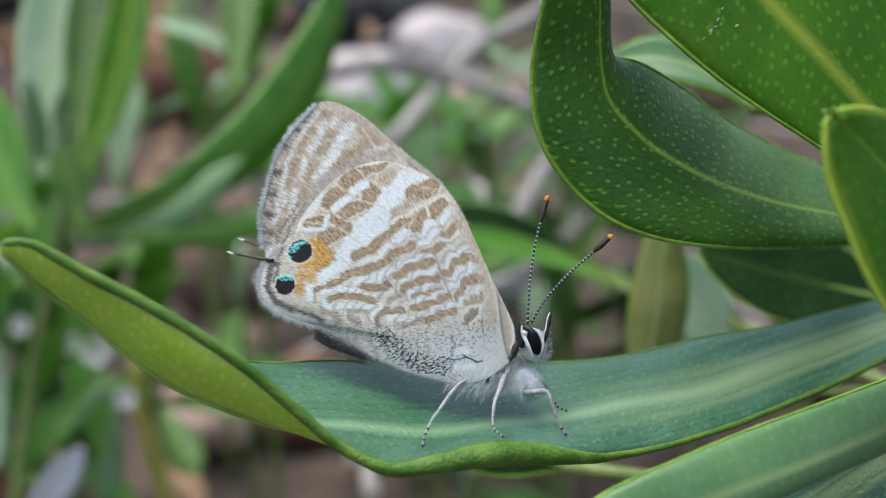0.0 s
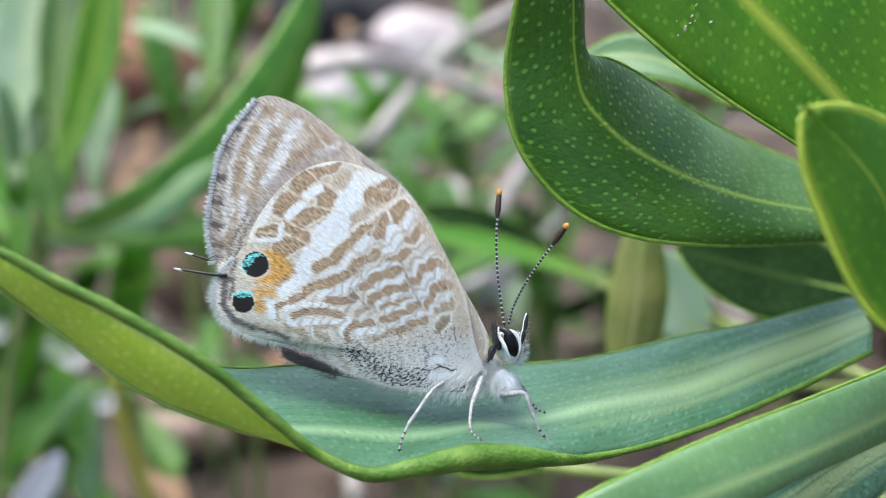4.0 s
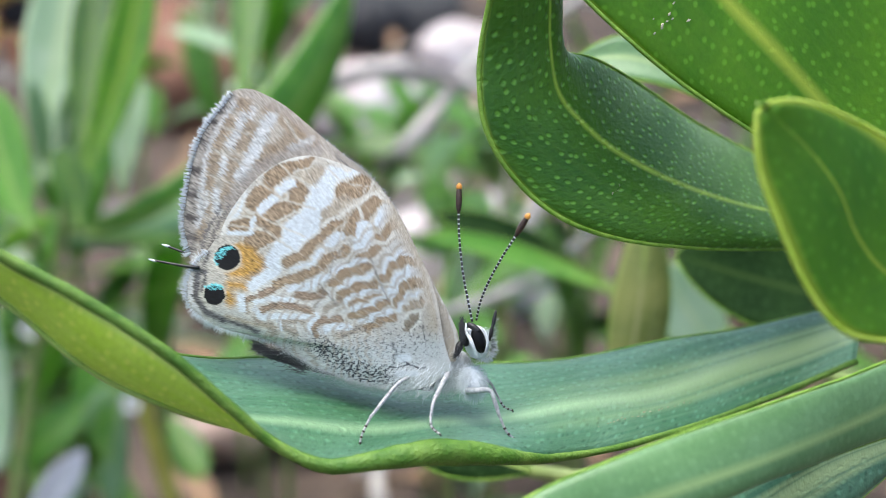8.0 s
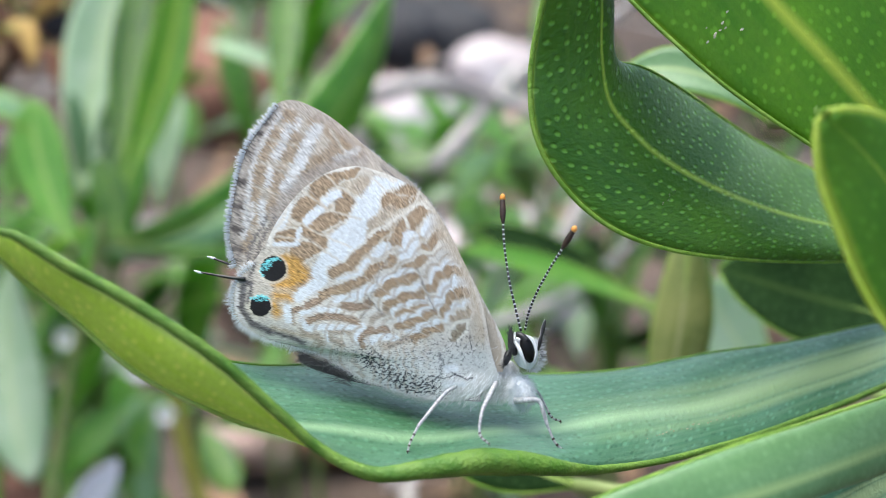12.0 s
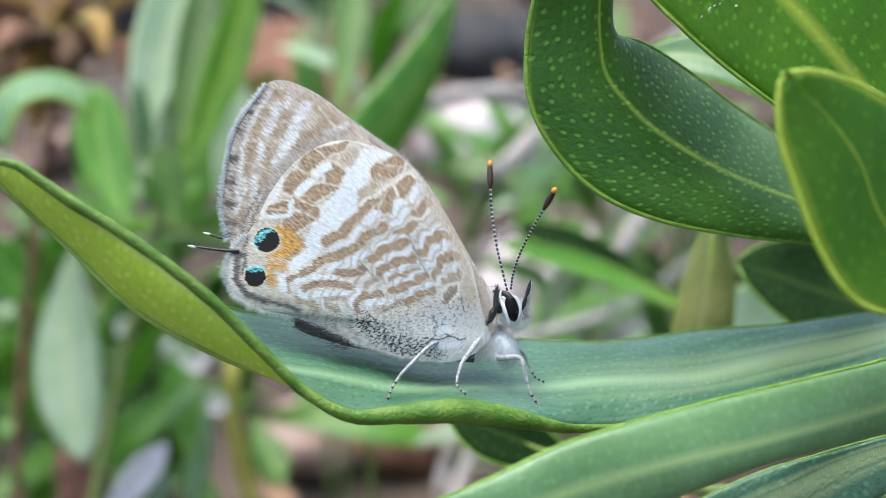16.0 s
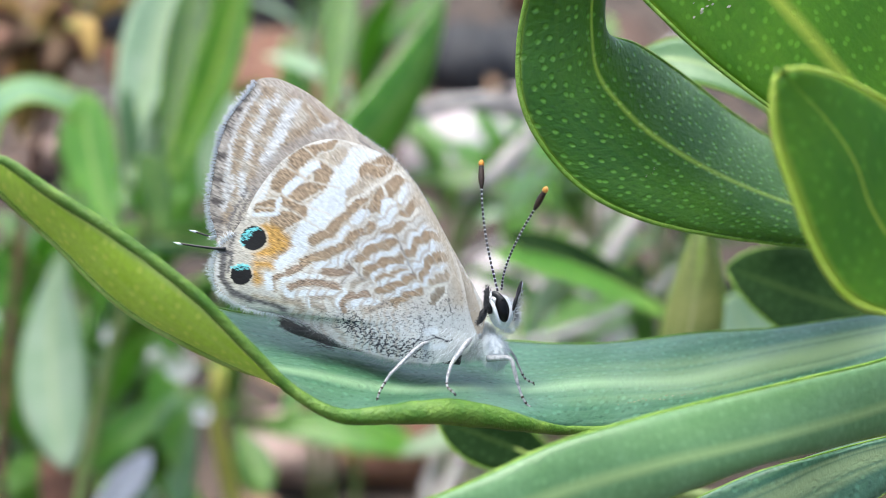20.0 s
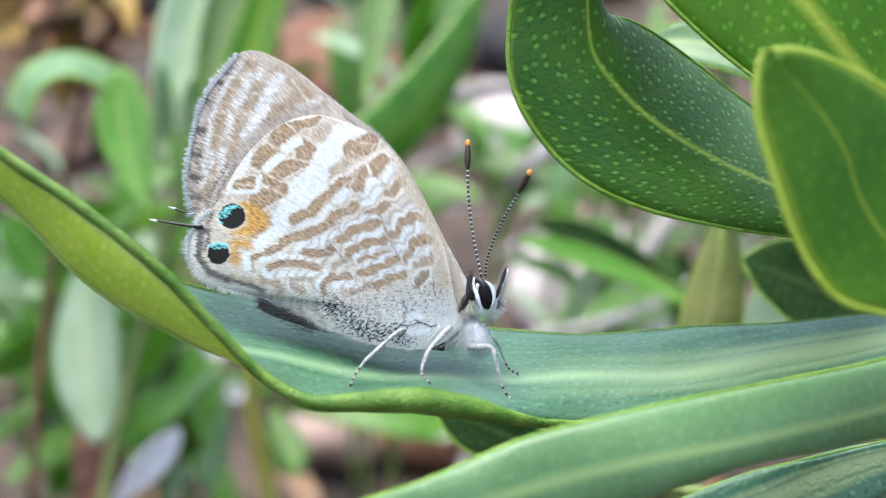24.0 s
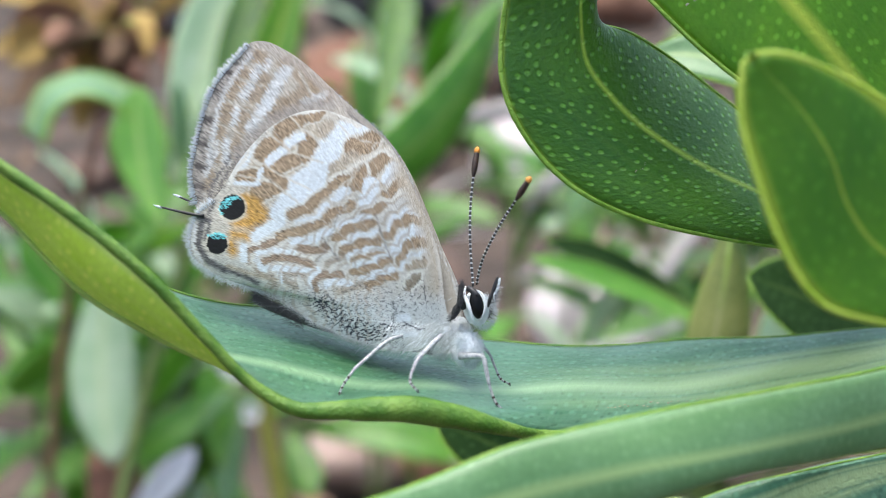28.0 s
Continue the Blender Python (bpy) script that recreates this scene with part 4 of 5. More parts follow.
def hind_colours(p):
    # the bars bow outwards from vein to vein
    v = p - HUB
    way = np.hypot(*v.T) + 1e-6
    cell = np.abs(np.sin(np.degrees(np.arctan2(v[:, 1], v[:, 0])) * math.pi / 8.5))
    q = jitter(p, 4.0, 0.11) - v / way[:, None] * (5.5 * (cell - 0.62) * np.clip((way - 70) / 60, 0, 1))[:, None]
    col = np.tile(np.array(CREAM) * 0.93, (len(p), 1))
    cool = np.clip((q[:, 1] - 430 + (q[:, 0] - 560) * 0.5) / 60, 0, 1)[:, None] * np.clip((760 - q[:, 0]) / 40, 0, 1)[:, None]
    col[:] = col * (1 - 0.75 * cool) + np.array((0.53, 0.53, 0.515)) * 0.75 * cool
    # tan ground of the outer and inner rows
    paint(col, q, [(26, [(420, 420), (450, 375), (490, 330), (535, 300)]), (20, [(450, 430), (500, 385), (530, 345)]), (24, [(590, 380), (630, 345), (650, 350)]), (20, [(600, 410), (640, 385), (680, 400)])], (0.45, 0.395, 0.32), 8, 0.9)
    # plain white middle band
    paint(col, q, [(22, [(540, 395), (562, 350), (588, 318)]), (25, [(508, 432), (540, 398)]), (17, [(474, 478), (508, 440)]), (10, [(606, 302), (640, 308)]), (11, [(448, 506), (480, 484)]), (9, [(404, 400), (416, 368), (432, 345)])], WHITE, 7)
    # outer brown blocks, under the pale line along the wing's front
    bars(col, q, [(9, [(520, 291), (550, 281)]), (13, [(476, 317), (508, 300)]), (13, [(447, 361), (458, 346), (470, 335)]), (13, [(522, 331), (533, 341), (524, 357)]), (13, [(464, 388), (484, 381), (504, 367)]), (12, [(417, 404), (434, 397)]), (15, [(448, 430), (466, 422), (482, 408)])], BROWN)
    paint(col, q, [(10, [(548, 317), (566, 305)])], BEIGE, 7)
    paint(col, q, [(8, [(494, 336), (518, 326)]), (8, [(463, 373), (484, 353)]), (4, [(447, 386), (444, 408)]), (4, [(404, 414), (446, 414)])], WHITE, 4)
    # brown row inside the white band, split by a pale zigzag line
    bars(col, q, [(17, [(612, 341), (640, 326)])], BROWN)
    paint(col, q, [(11, [(580, 378), (612, 357)])], BEIGE, 6, 0.8)
    bars(col, q, [(12, [(650, 369), (668, 356)]), (16, [(613, 401), (637, 386)]), (9.5, [(510, 465), (535, 451), (560, 431), (580, 410), (595, 399)]), (9, [(673, 419), (688, 409), (699, 397)])], BROWN)
    paint(col, q, [(3.2, [(572, 401), (600, 379), (632, 363), (645, 350), (666, 344), (677, 352)]), (3, [(634, 362), (642, 386)])], (0.62, 0.60, 0.55), 3)
    paint(col, q, [(11, [(671, 391), (687, 372)]), (15, [(646, 406), (640, 434)]), (9, [(581, 428), (603, 420)]), (7, [(520, 483), (550, 469), (570, 447)])], WHITE, 4)
    paint(col, q, [(4, [(666, 434), (690, 425), (708, 405)])], (0.62, 0.60, 0.55), 3)
    # the long wave and the ripples of the middle
    bars(col, q, [(8, [(490, 507), (504, 495), (530, 491), (553, 483), (568, 469), (590, 453), (614, 443)]), (8, [(637, 459), (655, 447), (668, 442)]), (8, [(590, 501), (604, 488), (628, 478), (652, 473)]), (8, [(603, 527), (614, 514), (640, 507), (664, 503)])], BROWN)
    bars(col, q, [(4, [(620, 541), (634, 531), (648, 529)]), (3.2, [(653, 527), (672, 522)]), (8, [(625, 557), (650, 551), (682, 535)]), (7, [(650, 582), (672, 568), (697, 561)])], BROWN)
    paint(col, q, [(4.5, [(592, 480), (620, 465), (648, 461)]), (4.5, [(602, 509), (625, 495), (660, 487)]), (4, [(609, 536), (627, 522), (650, 517), (677, 513)]), (4, [(622, 547), (646, 540), (679, 526)]), (5.5, [(640, 571), (665, 558), (693, 550)])], WHITE, 3.5)
    # arcs beside the front margin
    bars(col, q, [(8.5, [(680, 492), (691, 473), (711, 462), (729, 462)]), (9, [(703, 535), (711, 513), (722, 502), (743, 500)])], BROWN)
    bars(col, q, [(8, [(722, 546), (744, 535)])], (0.36, 0.295, 0.225))
    paint(col, q, [(4, [(678, 480), (690, 457), (711, 447), (731, 449)]), (8, [(693, 521), (700, 498), (715, 482), (741, 480)]), (4, [(704, 548), (718, 526), (745, 516)])], WHITE, 3)
    paint(col, q, [(9, [(720, 577), (737, 560)])], (0.25, 0.21, 0.16), 4)
    paint(col, q, [(2.8, [(711, 582), (715, 562), (729, 550), (745, 552), (743, 568), (727, 584)])], (0.64, 0.63, 0.58), 3)
    # ripples towards the tail
    bars(col, q, [(7.5, [(556, 591), (559, 573), (575, 564), (602, 566)]), (6, [(459, 522), (470, 518), (484, 514)]), (6, [(438, 530), (447, 526)]), (6.5, [(464, 551), (480, 541), (510, 540), (547, 549)]), (7.5, [(530, 522), (550, 526), (571, 518)])], (0.275, 0.205, 0.15))
    bars(col, q, [(5, [(436, 540), (440, 552)]), (5, [(578, 548), (600, 533)]), (6, [(480, 576), (483, 592)]), (7, [(506, 580), (520, 588)]), (6, [(600, 595), (626, 585), (641, 580)]), (5, [(505, 567), (538, 570)]), (5, [(452, 566), (470, 575)])], (0.30, 0.25, 0.20), 5, 0.85)
    paint(col, q, [(7, [(514, 511), (550, 506), (578, 489)]), (4, [(452, 536), (480, 528), (520, 531)]), (5, [(455, 548), (462, 562), (490, 560), (545, 560)]), (4, [(494, 562), (496, 582)]), (5, [(549, 602), (549, 576), (560, 557)]), (6.5, [(571, 586), (590, 577), (614, 578)]), (6, [(425, 524), (431, 548)])], WHITE, 3.5)
    paint(col, q, [(3, [(524, 600), (530, 572)]), (4, [(488, 597), (502, 612)]), (3, [(580, 560), (612, 548)]), (3, [(566, 540), (586, 524)])], (0.60, 0.60, 0.58), 3, 0.8)
    # pale hairs across the ripples, along the scales
    for a in range(186, 252, 5):
        u = np.array((math.cos(radians(a)), math.sin(radians(a))))
        wav = 5 * math.sin(a * 1.7)
        paint(col, q, [(1.0, [tuple(HUB + u * r + (0, wav * r / 250)) for r in (105, 170, 230, 300)])], (0.56, 0.54, 0.50), 3, 0.3)
    # veins: pale lines that part the brown rows cell from cell
    for vein_line in ([(560, 330), (520, 318), (496, 290)], [(560, 372), (500, 352), (452, 318)], [(540, 420), (490, 398), (428, 366)], [(520, 445), (470, 408), (408, 400)], [(640, 330), (600, 318), (560, 282)], [(600, 372), (632, 362), (650, 330)], [(560, 440), (600, 404), (628, 372)], [(640, 420), (660, 388), (680, 356)], [(600, 452), (604, 420), (610, 380)]):
        paint(col, q, [(1.6, vein_line)], (0.58, 0.54, 0.47), 3, 0.7)
    # costal cream line and its darker foot, plain beige front
    paint(col, q, [(4.5, [(390, 432), (400, 398), (424, 352), (450, 313), (482, 290), (522, 278), (562, 274), (592, 288), (618, 300)])], (0.64, 0.62, 0.575))
    paint(col, q, [(1.5, [(655, 455), (672, 496), (686, 532)]), (1.5, [(568, 504), (592, 536)]), (1.2, [(600, 440), (585, 480), (560, 545)])], GREY, 2, 0.6)
    paint(col, q, [(24, [(706, 372), (745, 440), (775, 520), (790, 600)])], (0.44, 0.385, 0.31), 20, 0.9)
    paint(col, q, [(3, [(752, 470), (768, 520), (778, 570), (780, 620)]), (3, [(800, 560), (806, 600), (800, 630)])], (0.62, 0.60, 0.55), 6, 0.7)
    # the dusted base: grey-white with slate specks and dark vein roots
    low = np.clip((q[:, 1] - 588 + (q[:, 0] - 700) * 0.12) / 30, 0, 1)[:, None] * np.clip((q[:, 0] - 520) / 80, 0, 1)[:, None]
    col[:] = col * (1 - 0.85 * low) + np.array((0.50, 0.535, 0.545)) * 0.85 * low
    speck = np.array([0.8 * noise.noise(Vector((x * 0.17 + y * 0.08, y * 0.25, 4))) + 0.9 * noise.noise(Vector((x * 0.42, y * 0.5, 2))) for x, y in p]) + 0.4 * fibre(p, 0.9, 0.12)
    mask = np.clip(1 - dist_to(p, [(572, 612), (600, 642), (650, 664), (700, 668)]) / 30, 0, 1) + 0.42 * np.clip(1 - dist_to(p, [(640, 612), (700, 615), (735, 600)]) / 60, 0, 1) + 0.4 * np.clip(1 - dist_to(p, [(520, 604), (570, 622)]) / 20, 0, 1)
    k = np.clip((speck - 0.40 + 0.46 * mask) / 0.14, 0, 1)[:, None] * (mask > 0.02)[:, None] * np.clip(0.35 + mask, 0, 1)[:, None]
    col[:] = col * (1 - k) + np.array(SLATE) * k
    paint(col, q, [(1.6, [(694, 606), (702, 626), (716, 640), (740, 651), (752, 649)]), (1.4, [(690, 649), (705, 650), (722, 644), (745, 651)]), (1.2, [(700, 628), (690, 652)]), (1.0, [(748, 575), (752, 600)])], SLATE, 2, 0.85)
    paint(col, q, [(7, [(708, 634), (722, 632)]), (6, [(704, 660), (735, 660)])], (0.62, 0.68, 0.74), 5, 0.7)
    # slate margin round the tail
    paint(col, q, [(6, [(346, 486), (347, 525), (362, 552), (392, 566)]), (3, [(360, 486), (358, 515)]), (4, [(392, 566), (430, 576), (456, 588)]), (2.5, [(386, 420), (372, 446), (362, 470)]), (5, [(340, 474), (362, 482)])], (0.085, 0.08, 0.09), 6, 0.9)
    paint(col, q, [(3, [(336, 490), (338, 530), (352, 555)])], (0.60, 0.60, 0.62), 3, 0.8)
    paint(col, q, [(4, [(400, 560), (450, 574), (480, 578)])], BEIGE, 8)
    # orange lunules and eyespots
    paint(col, q, [(18, [(424, 448), (440, 456), (448, 468)]), (10, [(412, 482), (436, 484)]), (7, [(404, 503), (430, 506)]), (8, [(404, 520), (410, 536)])], ORANGE, 12, 0.92)
    paint(col, q, [(4, [(462, 456), (466, 470)]), (4, [(440, 492), (456, 482)])], (0.26, 0.17, 0.08), 8, 0.7)
    paint(col, p, [(7, [(378, 440), (392, 424), (416, 424)])], CREAM, 4)
    paint(col, p, [(26, [(402, 457)]), (21, [(379, 521)])], (0.58, 0.54, 0.45), 4, 0.7)
    rag = jitter(p, 2.0, 0.2)
    paint(col, rag, [(22.5, [(402, 456)]), (18.5, [(379, 522)])], BLACK, 2)
    paint(col, jitter(p, 6, 0.35), [(1.8, [(381, 468), (381, 454)]), (2.6, [(384, 449), (395, 441), (410, 438)]), (2.2, [(388, 457), (397, 448)]), (2.4, [(366, 509), (377, 504), (391, 507)]), (1.6, [(374, 512), (386, 511)])], CYAN, 2, 0.9)
    # pale vein lines, faint ripples that fill the ground between the bars
    vein = np.clip(1 - cell * way / 400 / 0.035, 0, 1) * np.clip((way - 90) / 40, 0, 1) * np.clip((p[:, 0] - 440) / 30, 0, 1)
    col[:] = col * (1 - 0.5 * vein[:, None]) + np.array((0.56, 0.53, 0.48)) * 0.5 * vein[:, None]
    wave = np.array([noise.noise(Vector((x * 0.013, y * 0.013, 5))) for x, y in p])
    ripple = np.sin((way - 8 * cell) * 0.33 + 8 * wave)
    plain = np.clip((col.mean(1) - 0.40) / 0.08, 0, 1) * np.clip((way - 95) / 60, 0, 1) * np.clip((p[:, 1] - 400 + (p[:, 0] - 600) * 0.8) / 60, 0, 1) * np.clip((p[:, 0] - 425) / 25, 0, 1) * np.clip((745 - p[:, 0]) / 25, 0, 1)
    k = (np.clip(ripple * 1.6 - 0.3, 0, 1) * plain * 0.5)[:, None]
    col[:] = col * (1 - k) + np.array((0.34, 0.275, 0.21)) * k
    dull = np.clip((0.55 - col.mean(1)) / 0.3, 0, 1)
    return np.clip(col * (1 + (0.22 + 0.85 * dull) * fibre(p, 1.1, 0.09) + (0.18 + 0.2 * dull) * fibre(p, 2.0, 0.2) + 0.16 * fibre(p, 0.3, 0.03))[:, None], 0.003, 0.9)


def fore_colours(p):
    q = jitter(p, 6.0, 0.09)
    pale = (0.63, 0.645, 0.665)
    col = np.tile(np.array((0.47, 0.42, 0.36)), (len(p), 1))
    # three rows of brown blots along the outer margin
    paint(col, q, [(13, [(424, 183), (436, 190)]), (11, [(402, 214), (396, 226)]), (12, [(386, 240), (380, 256)]), (12, [(377, 280), (370, 304)]), (11, [(366, 322), (364, 336)]), (10, [(362, 356), (359, 374)]), (10, [(352, 398), (346, 420)])], BROWN, 8, 0.78)
    paint(col, q, [(13, [(440, 224), (424, 258)]), (13, [(410, 286), (404, 318)]), (10, [(398, 340), (392, 358)]), (15, [(505, 208), (522, 236), (492, 262)]), (13, [(476, 268), (462, 286)]), (12, [(530, 226), (556, 248)]), (9, [(470, 196), (482, 188)])], BROWN, 8, 0.72)
    paint(col, q, [(11, [(478, 206), (462, 234), (450, 262)]), (10, [(446, 268), (432, 296), (420, 312)]), (7, [(428, 204), (414, 240), (404, 256)]), (6, [(394, 280), (390, 306)]), (6.5, [(378, 338), (382, 374)]), (5, [(446, 190), (440, 206)])], pale, 8, 0.8)
    paint(col, q, [(5, [(552, 244), (530, 256), (512, 262)]), (4, [(364, 342), (356, 380)]), (5, [(412, 182), (386, 220), (368, 252), (357, 300), (352, 350), (346, 400)])], pale, 6, 0.7)
    paint(col, q, [(2.2, [(500, 206), (528, 252)]), (2.2, [(372, 262), (440, 296)]), (2.2, [(380, 222), (436, 236)]), (2.2, [(360, 306), (420, 330)]), (2.2, [(352, 345), (400, 362)])], CREAM, 4, 0.7)
    # lilac-grey bands along the margin and over the hindwing's edge
    paint(col, q, [(11, [(405, 172), (380, 202), (357, 246), (343, 300), (336, 350), (333, 400), (335, 440)]), (11, [(560, 266), (530, 264), (497, 277), (457, 297), (425, 329), (402, 360)])], LILAC, 8, 0.65)
    band = np.clip(1 - dist_to(p, [(402, 176), (376, 206), (353, 248), (340, 300), (333, 350), (331, 400), (334, 440)]) / 14, 0, 1)
    dark = np.clip((fibre(p, 0.5, 0.05) + 0.7 * fibre(p, 0.13, 0.02) - 0.02) / 0.3, 0, 1) * np.clip(band * 2.2, 0, 1)
    col[:] = col * (1 - 0.85 * dark[:, None]) + np.array((0.13, 0.115, 0.11)) * 0.85 * dark[:, None]
    for x, y in ((350, 248), (342, 300), (336, 345), (334, 385), (334, 420), (370, 214)):
        paint(col, q, [(5, [(x - 7, y - 1), (x + 7, y + 2)])], (0.06, 0.05, 0.05), 6, 0.8)
    paint(col, q, [(3, [(404, 362), (380, 404), (366, 446)]), (2.5, [(388, 366), (366, 404), (352, 446)]), (2.5, [(372, 388), (350, 430)])], GREY, 4, 0.85)
    paint(col, q, [(9, [(436, 163), (500, 192), (556, 240), (600, 275)])], (0.42, 0.37, 0.33), 8, 0.6)
    paint(col, q, [(9, [(600, 274), (650, 316), (690, 366), (735, 450)])], (0.38, 0.34, 0.30), 8, 0.8)
    paint(col, q, [(30, [(740, 450), (775, 520), (800, 600)])], (0.45, 0.405, 0.34), 10, 0.9)
    paint(col, q, [(2.5, [(770, 505), (796, 556), (808, 600), (803, 625)])], (0.66, 0.65, 0.62), 3, 0.9)
    paint(col, q, [(2.0, [(598, 281), (648, 320), (686, 366), (726, 440)])], GREY, 3, 0.8)
    return np.clip(col * (1 + 0.6 * fibre(p, 1.0, 0.08) + 0.25 * fibre(p, 2.0, 0.2) + 0.14 * fibre(p, 0.3, 0.03))[:, None], 0.01, 0.9)


def wing_mesh(name, edge, hub, colours, mat, bulge=0.5, na=820, nr=230):
    """A wing as a fan of rays from the hub to its edge, slightly domed and pleated along its veins, with its scale colours."""
    e = spline([(x, y, 0) for x, y in edge + edge[:1]], na + 1)[:-1, :2]
    r = np.linspace(0, 1, nr) ** 0.8
    p = (np.array(hub)[None, None] + (e - hub)[:, None] * r[None, :, None]).reshape(-1, 2)
    reach = np.hypot(*(e - hub).T)
    dome = bulge * np.sin(np.linspace(0, math.pi, nr))[None] * (reach / reach.max())[:, None]
    way = np.arctan2(*(e - hub).T[::-1])
    dome = dome + 0.03 * (np.sin(way * 17) * (reach / reach.max()) ** 2)[:, None] * (r * np.sin(r * math.pi) ** 0.5)[None]
    verts = [W(x, y, d) for (x, y), d in zip(p, dome.ravel())]
    faces = []
    for i in range(na):
        i2 = (i + 1) % na
        for j in range(nr - 1):
            a, b = i * nr + j, i2 * nr + j
            faces.append((a, b, b + 1, a + 1))
    me = mesh_of(name, verts, faces, mat)
    att = me.color_attributes.new("scales", "FLOAT_COLOR", "POINT")
    att.data.foreach_set("color", np.c_[np.clip(colours(p), 0, 1), np.ones(len(p))].ravel())
    return me


def wing_material():
    m, n, l, p = material("wing_scales")
    at = n.new("ShaderNodeAttribute")
    at.attribute_name = "scales"
    co = n.new("ShaderNodeTexCoord")
    mp = n.new("ShaderNodeMapping")
    mp.inputs["Rotation"].default_value = (0, 0, radians(42))
    mp.inputs["Scale"].default_value = (4500, 6500, 4500)
    l.new(co.outputs["Object"], mp.inputs[0])
    f = noise_node(n, l, mp.outputs[0], 1.0, 3, 0.6)
    shade = ramp(n, [(0.3, (0.72, 0.70, 0.68)), (0.6, (1, 1, 1))])
    l.new(f, shade.inputs[0])
    col = mixer(n, l, 0.45, at.outputs["Color"], shade.outputs[0], "MULTIPLY")
    l.new(col, p.inputs["Base Color"])
    p.inputs["Roughness"].default_value = 0.75
    p.inputs["Sheen Weight"].default_value = 0.15
    p.inputs["Specular IOR Level"].default_value = 0.25
    b = n.new("ShaderNodeBump")
    b.inputs["Strength"].default_value, b.inputs["Distance"].default_value = 0.5, 0.00003
    l.new(f, b.inputs["Height"])
    l.new(b.outputs[0], p.inputs["Normal"])
    return m


SCALES = wing_material()
hind_me = wing_mesh("hindwing", HIND_EDGE, (770, 640), hind_colours, SCALES, 0.5, 1000, 280)
fore_me = wing_mesh("forewing", FORE_EDGE, (796, 615), fore_colours, SCALES, 0.3, 760, 210)
far_hind = wing_mesh("hindwing", HIND_EDGE, (770, 640), hind_colours, SCALES, 0.5, 240, 70)
far_fore = wing_mesh("forewing", FORE_EDGE, (796, 615), fore_colours, SCALES, 0.3, 240, 70)
wings = []
for name, me, d, lab in (("hindwing", hind_me, 0.35, "hindwing with white band and two black eyespots"), ("forewing", fore_me, -0.1, "forewing with brown and white ripples"),
                         ("forewing", far_fore, -1.4, ""), ("hindwing", far_hind, -1.9, "")):
    ob = part(name, me, butterfly, lab)
    wings.append((ob, d))



# ---- fur, fringe, body and limbs ----
FUR = plain_material("white_fur", (0.70, 0.745, 0.79), (0.84, 0.87, 0.90), 900, 0.7)
FUR_BRIGHT = plain_material("bright_scales", (0.78, 0.80, 0.83), (0.86, 0.87, 0.89), 900, 0.7)
FUR_GREY = plain_material("grey_fringe", (0.46, 0.48, 0.49), (0.70, 0.73, 0.75), 1500, 0.75)
FUR_DARK = plain_material("dark_hair", (0.03, 0.03, 0.035), (0.10, 0.10, 0.11), 900, 0.6)
EYE_BLACK = plain_material("compound_eye", (0.004, 0.004, 0.004), (0.007, 0.006, 0.007), 4000, 0.3)
EYE_BLACK.node_tree.nodes["Principled BSDF"].inputs["Specular IOR Level"].default_value = 0.2
JET = plain_material("black_cuticle", (0.010, 0.009, 0.010), (0.03, 0.028, 0.03), 2000, 0.4)
LIMB = plain_material("pale_leg", (0.30, 0.30, 0.32), (0.60, 0.60, 0.62), 5000, 0.6, 0.00005)
CLUB = plain_material("brown_club", (0.018, 0.010, 0.008), (0.07, 0.035, 0.02), 3000, 0.5)
TIP = plain_material("orange_tip", (0.75, 0.30, 0.04), (0.85, 0.42, 0.10), 3000, 0.5)
ABDO = plain_material("slate_abdomen", (0.012, 0.013, 0.018), (0.07, 0.075, 0.09), 1500, 0.75)
hair_rng = random.Random(11)


def needles(name, roots, dirs, lengths, width, mat, parent, label=""):
    """Many thin tapered hairs in one mesh; roots and directions in metres, lengths in mm."""
    verts, faces = [], []
    for r, d, ln in zip(roots, dirs, lengths):
        r, d = Vector(r), Vector(d).normalized()
        a = d.cross(Vector((0.3, 0.5, 0.8))).normalized()
        c = d.cross(a)
        bend = a * hair_rng.uniform(-0.12, 0.12) + c * hair_rng.uniform(-0.12, 0.12)
        o = len(verts)
        w = width * MM * hair_rng.uniform(0.7, 1.3)
        for k in range(3):
            th = k * 2.0944
            verts.append(r + (a * math.cos(th) + c * math.sin(th)) * w)
        for k in range(3):
            th = k * 2.0944
            verts.append(r + (d + bend * 0.4) * ln * 0.55 * MM + (a * math.cos(th) + c * math.sin(th)) * w * 0.7)
        verts.append(r + (d + bend * 1.5) * ln * MM)
        for k in range(3):
            k2 = (k + 1) % 3
            faces.append((o + k, o + k2, o + 3 + k2, o + 3 + k))
            faces.append((o + 3 + k, o + 3 + k2, o + 6))
    return part(name, mesh_of(name, verts, faces, mat), parent, label)


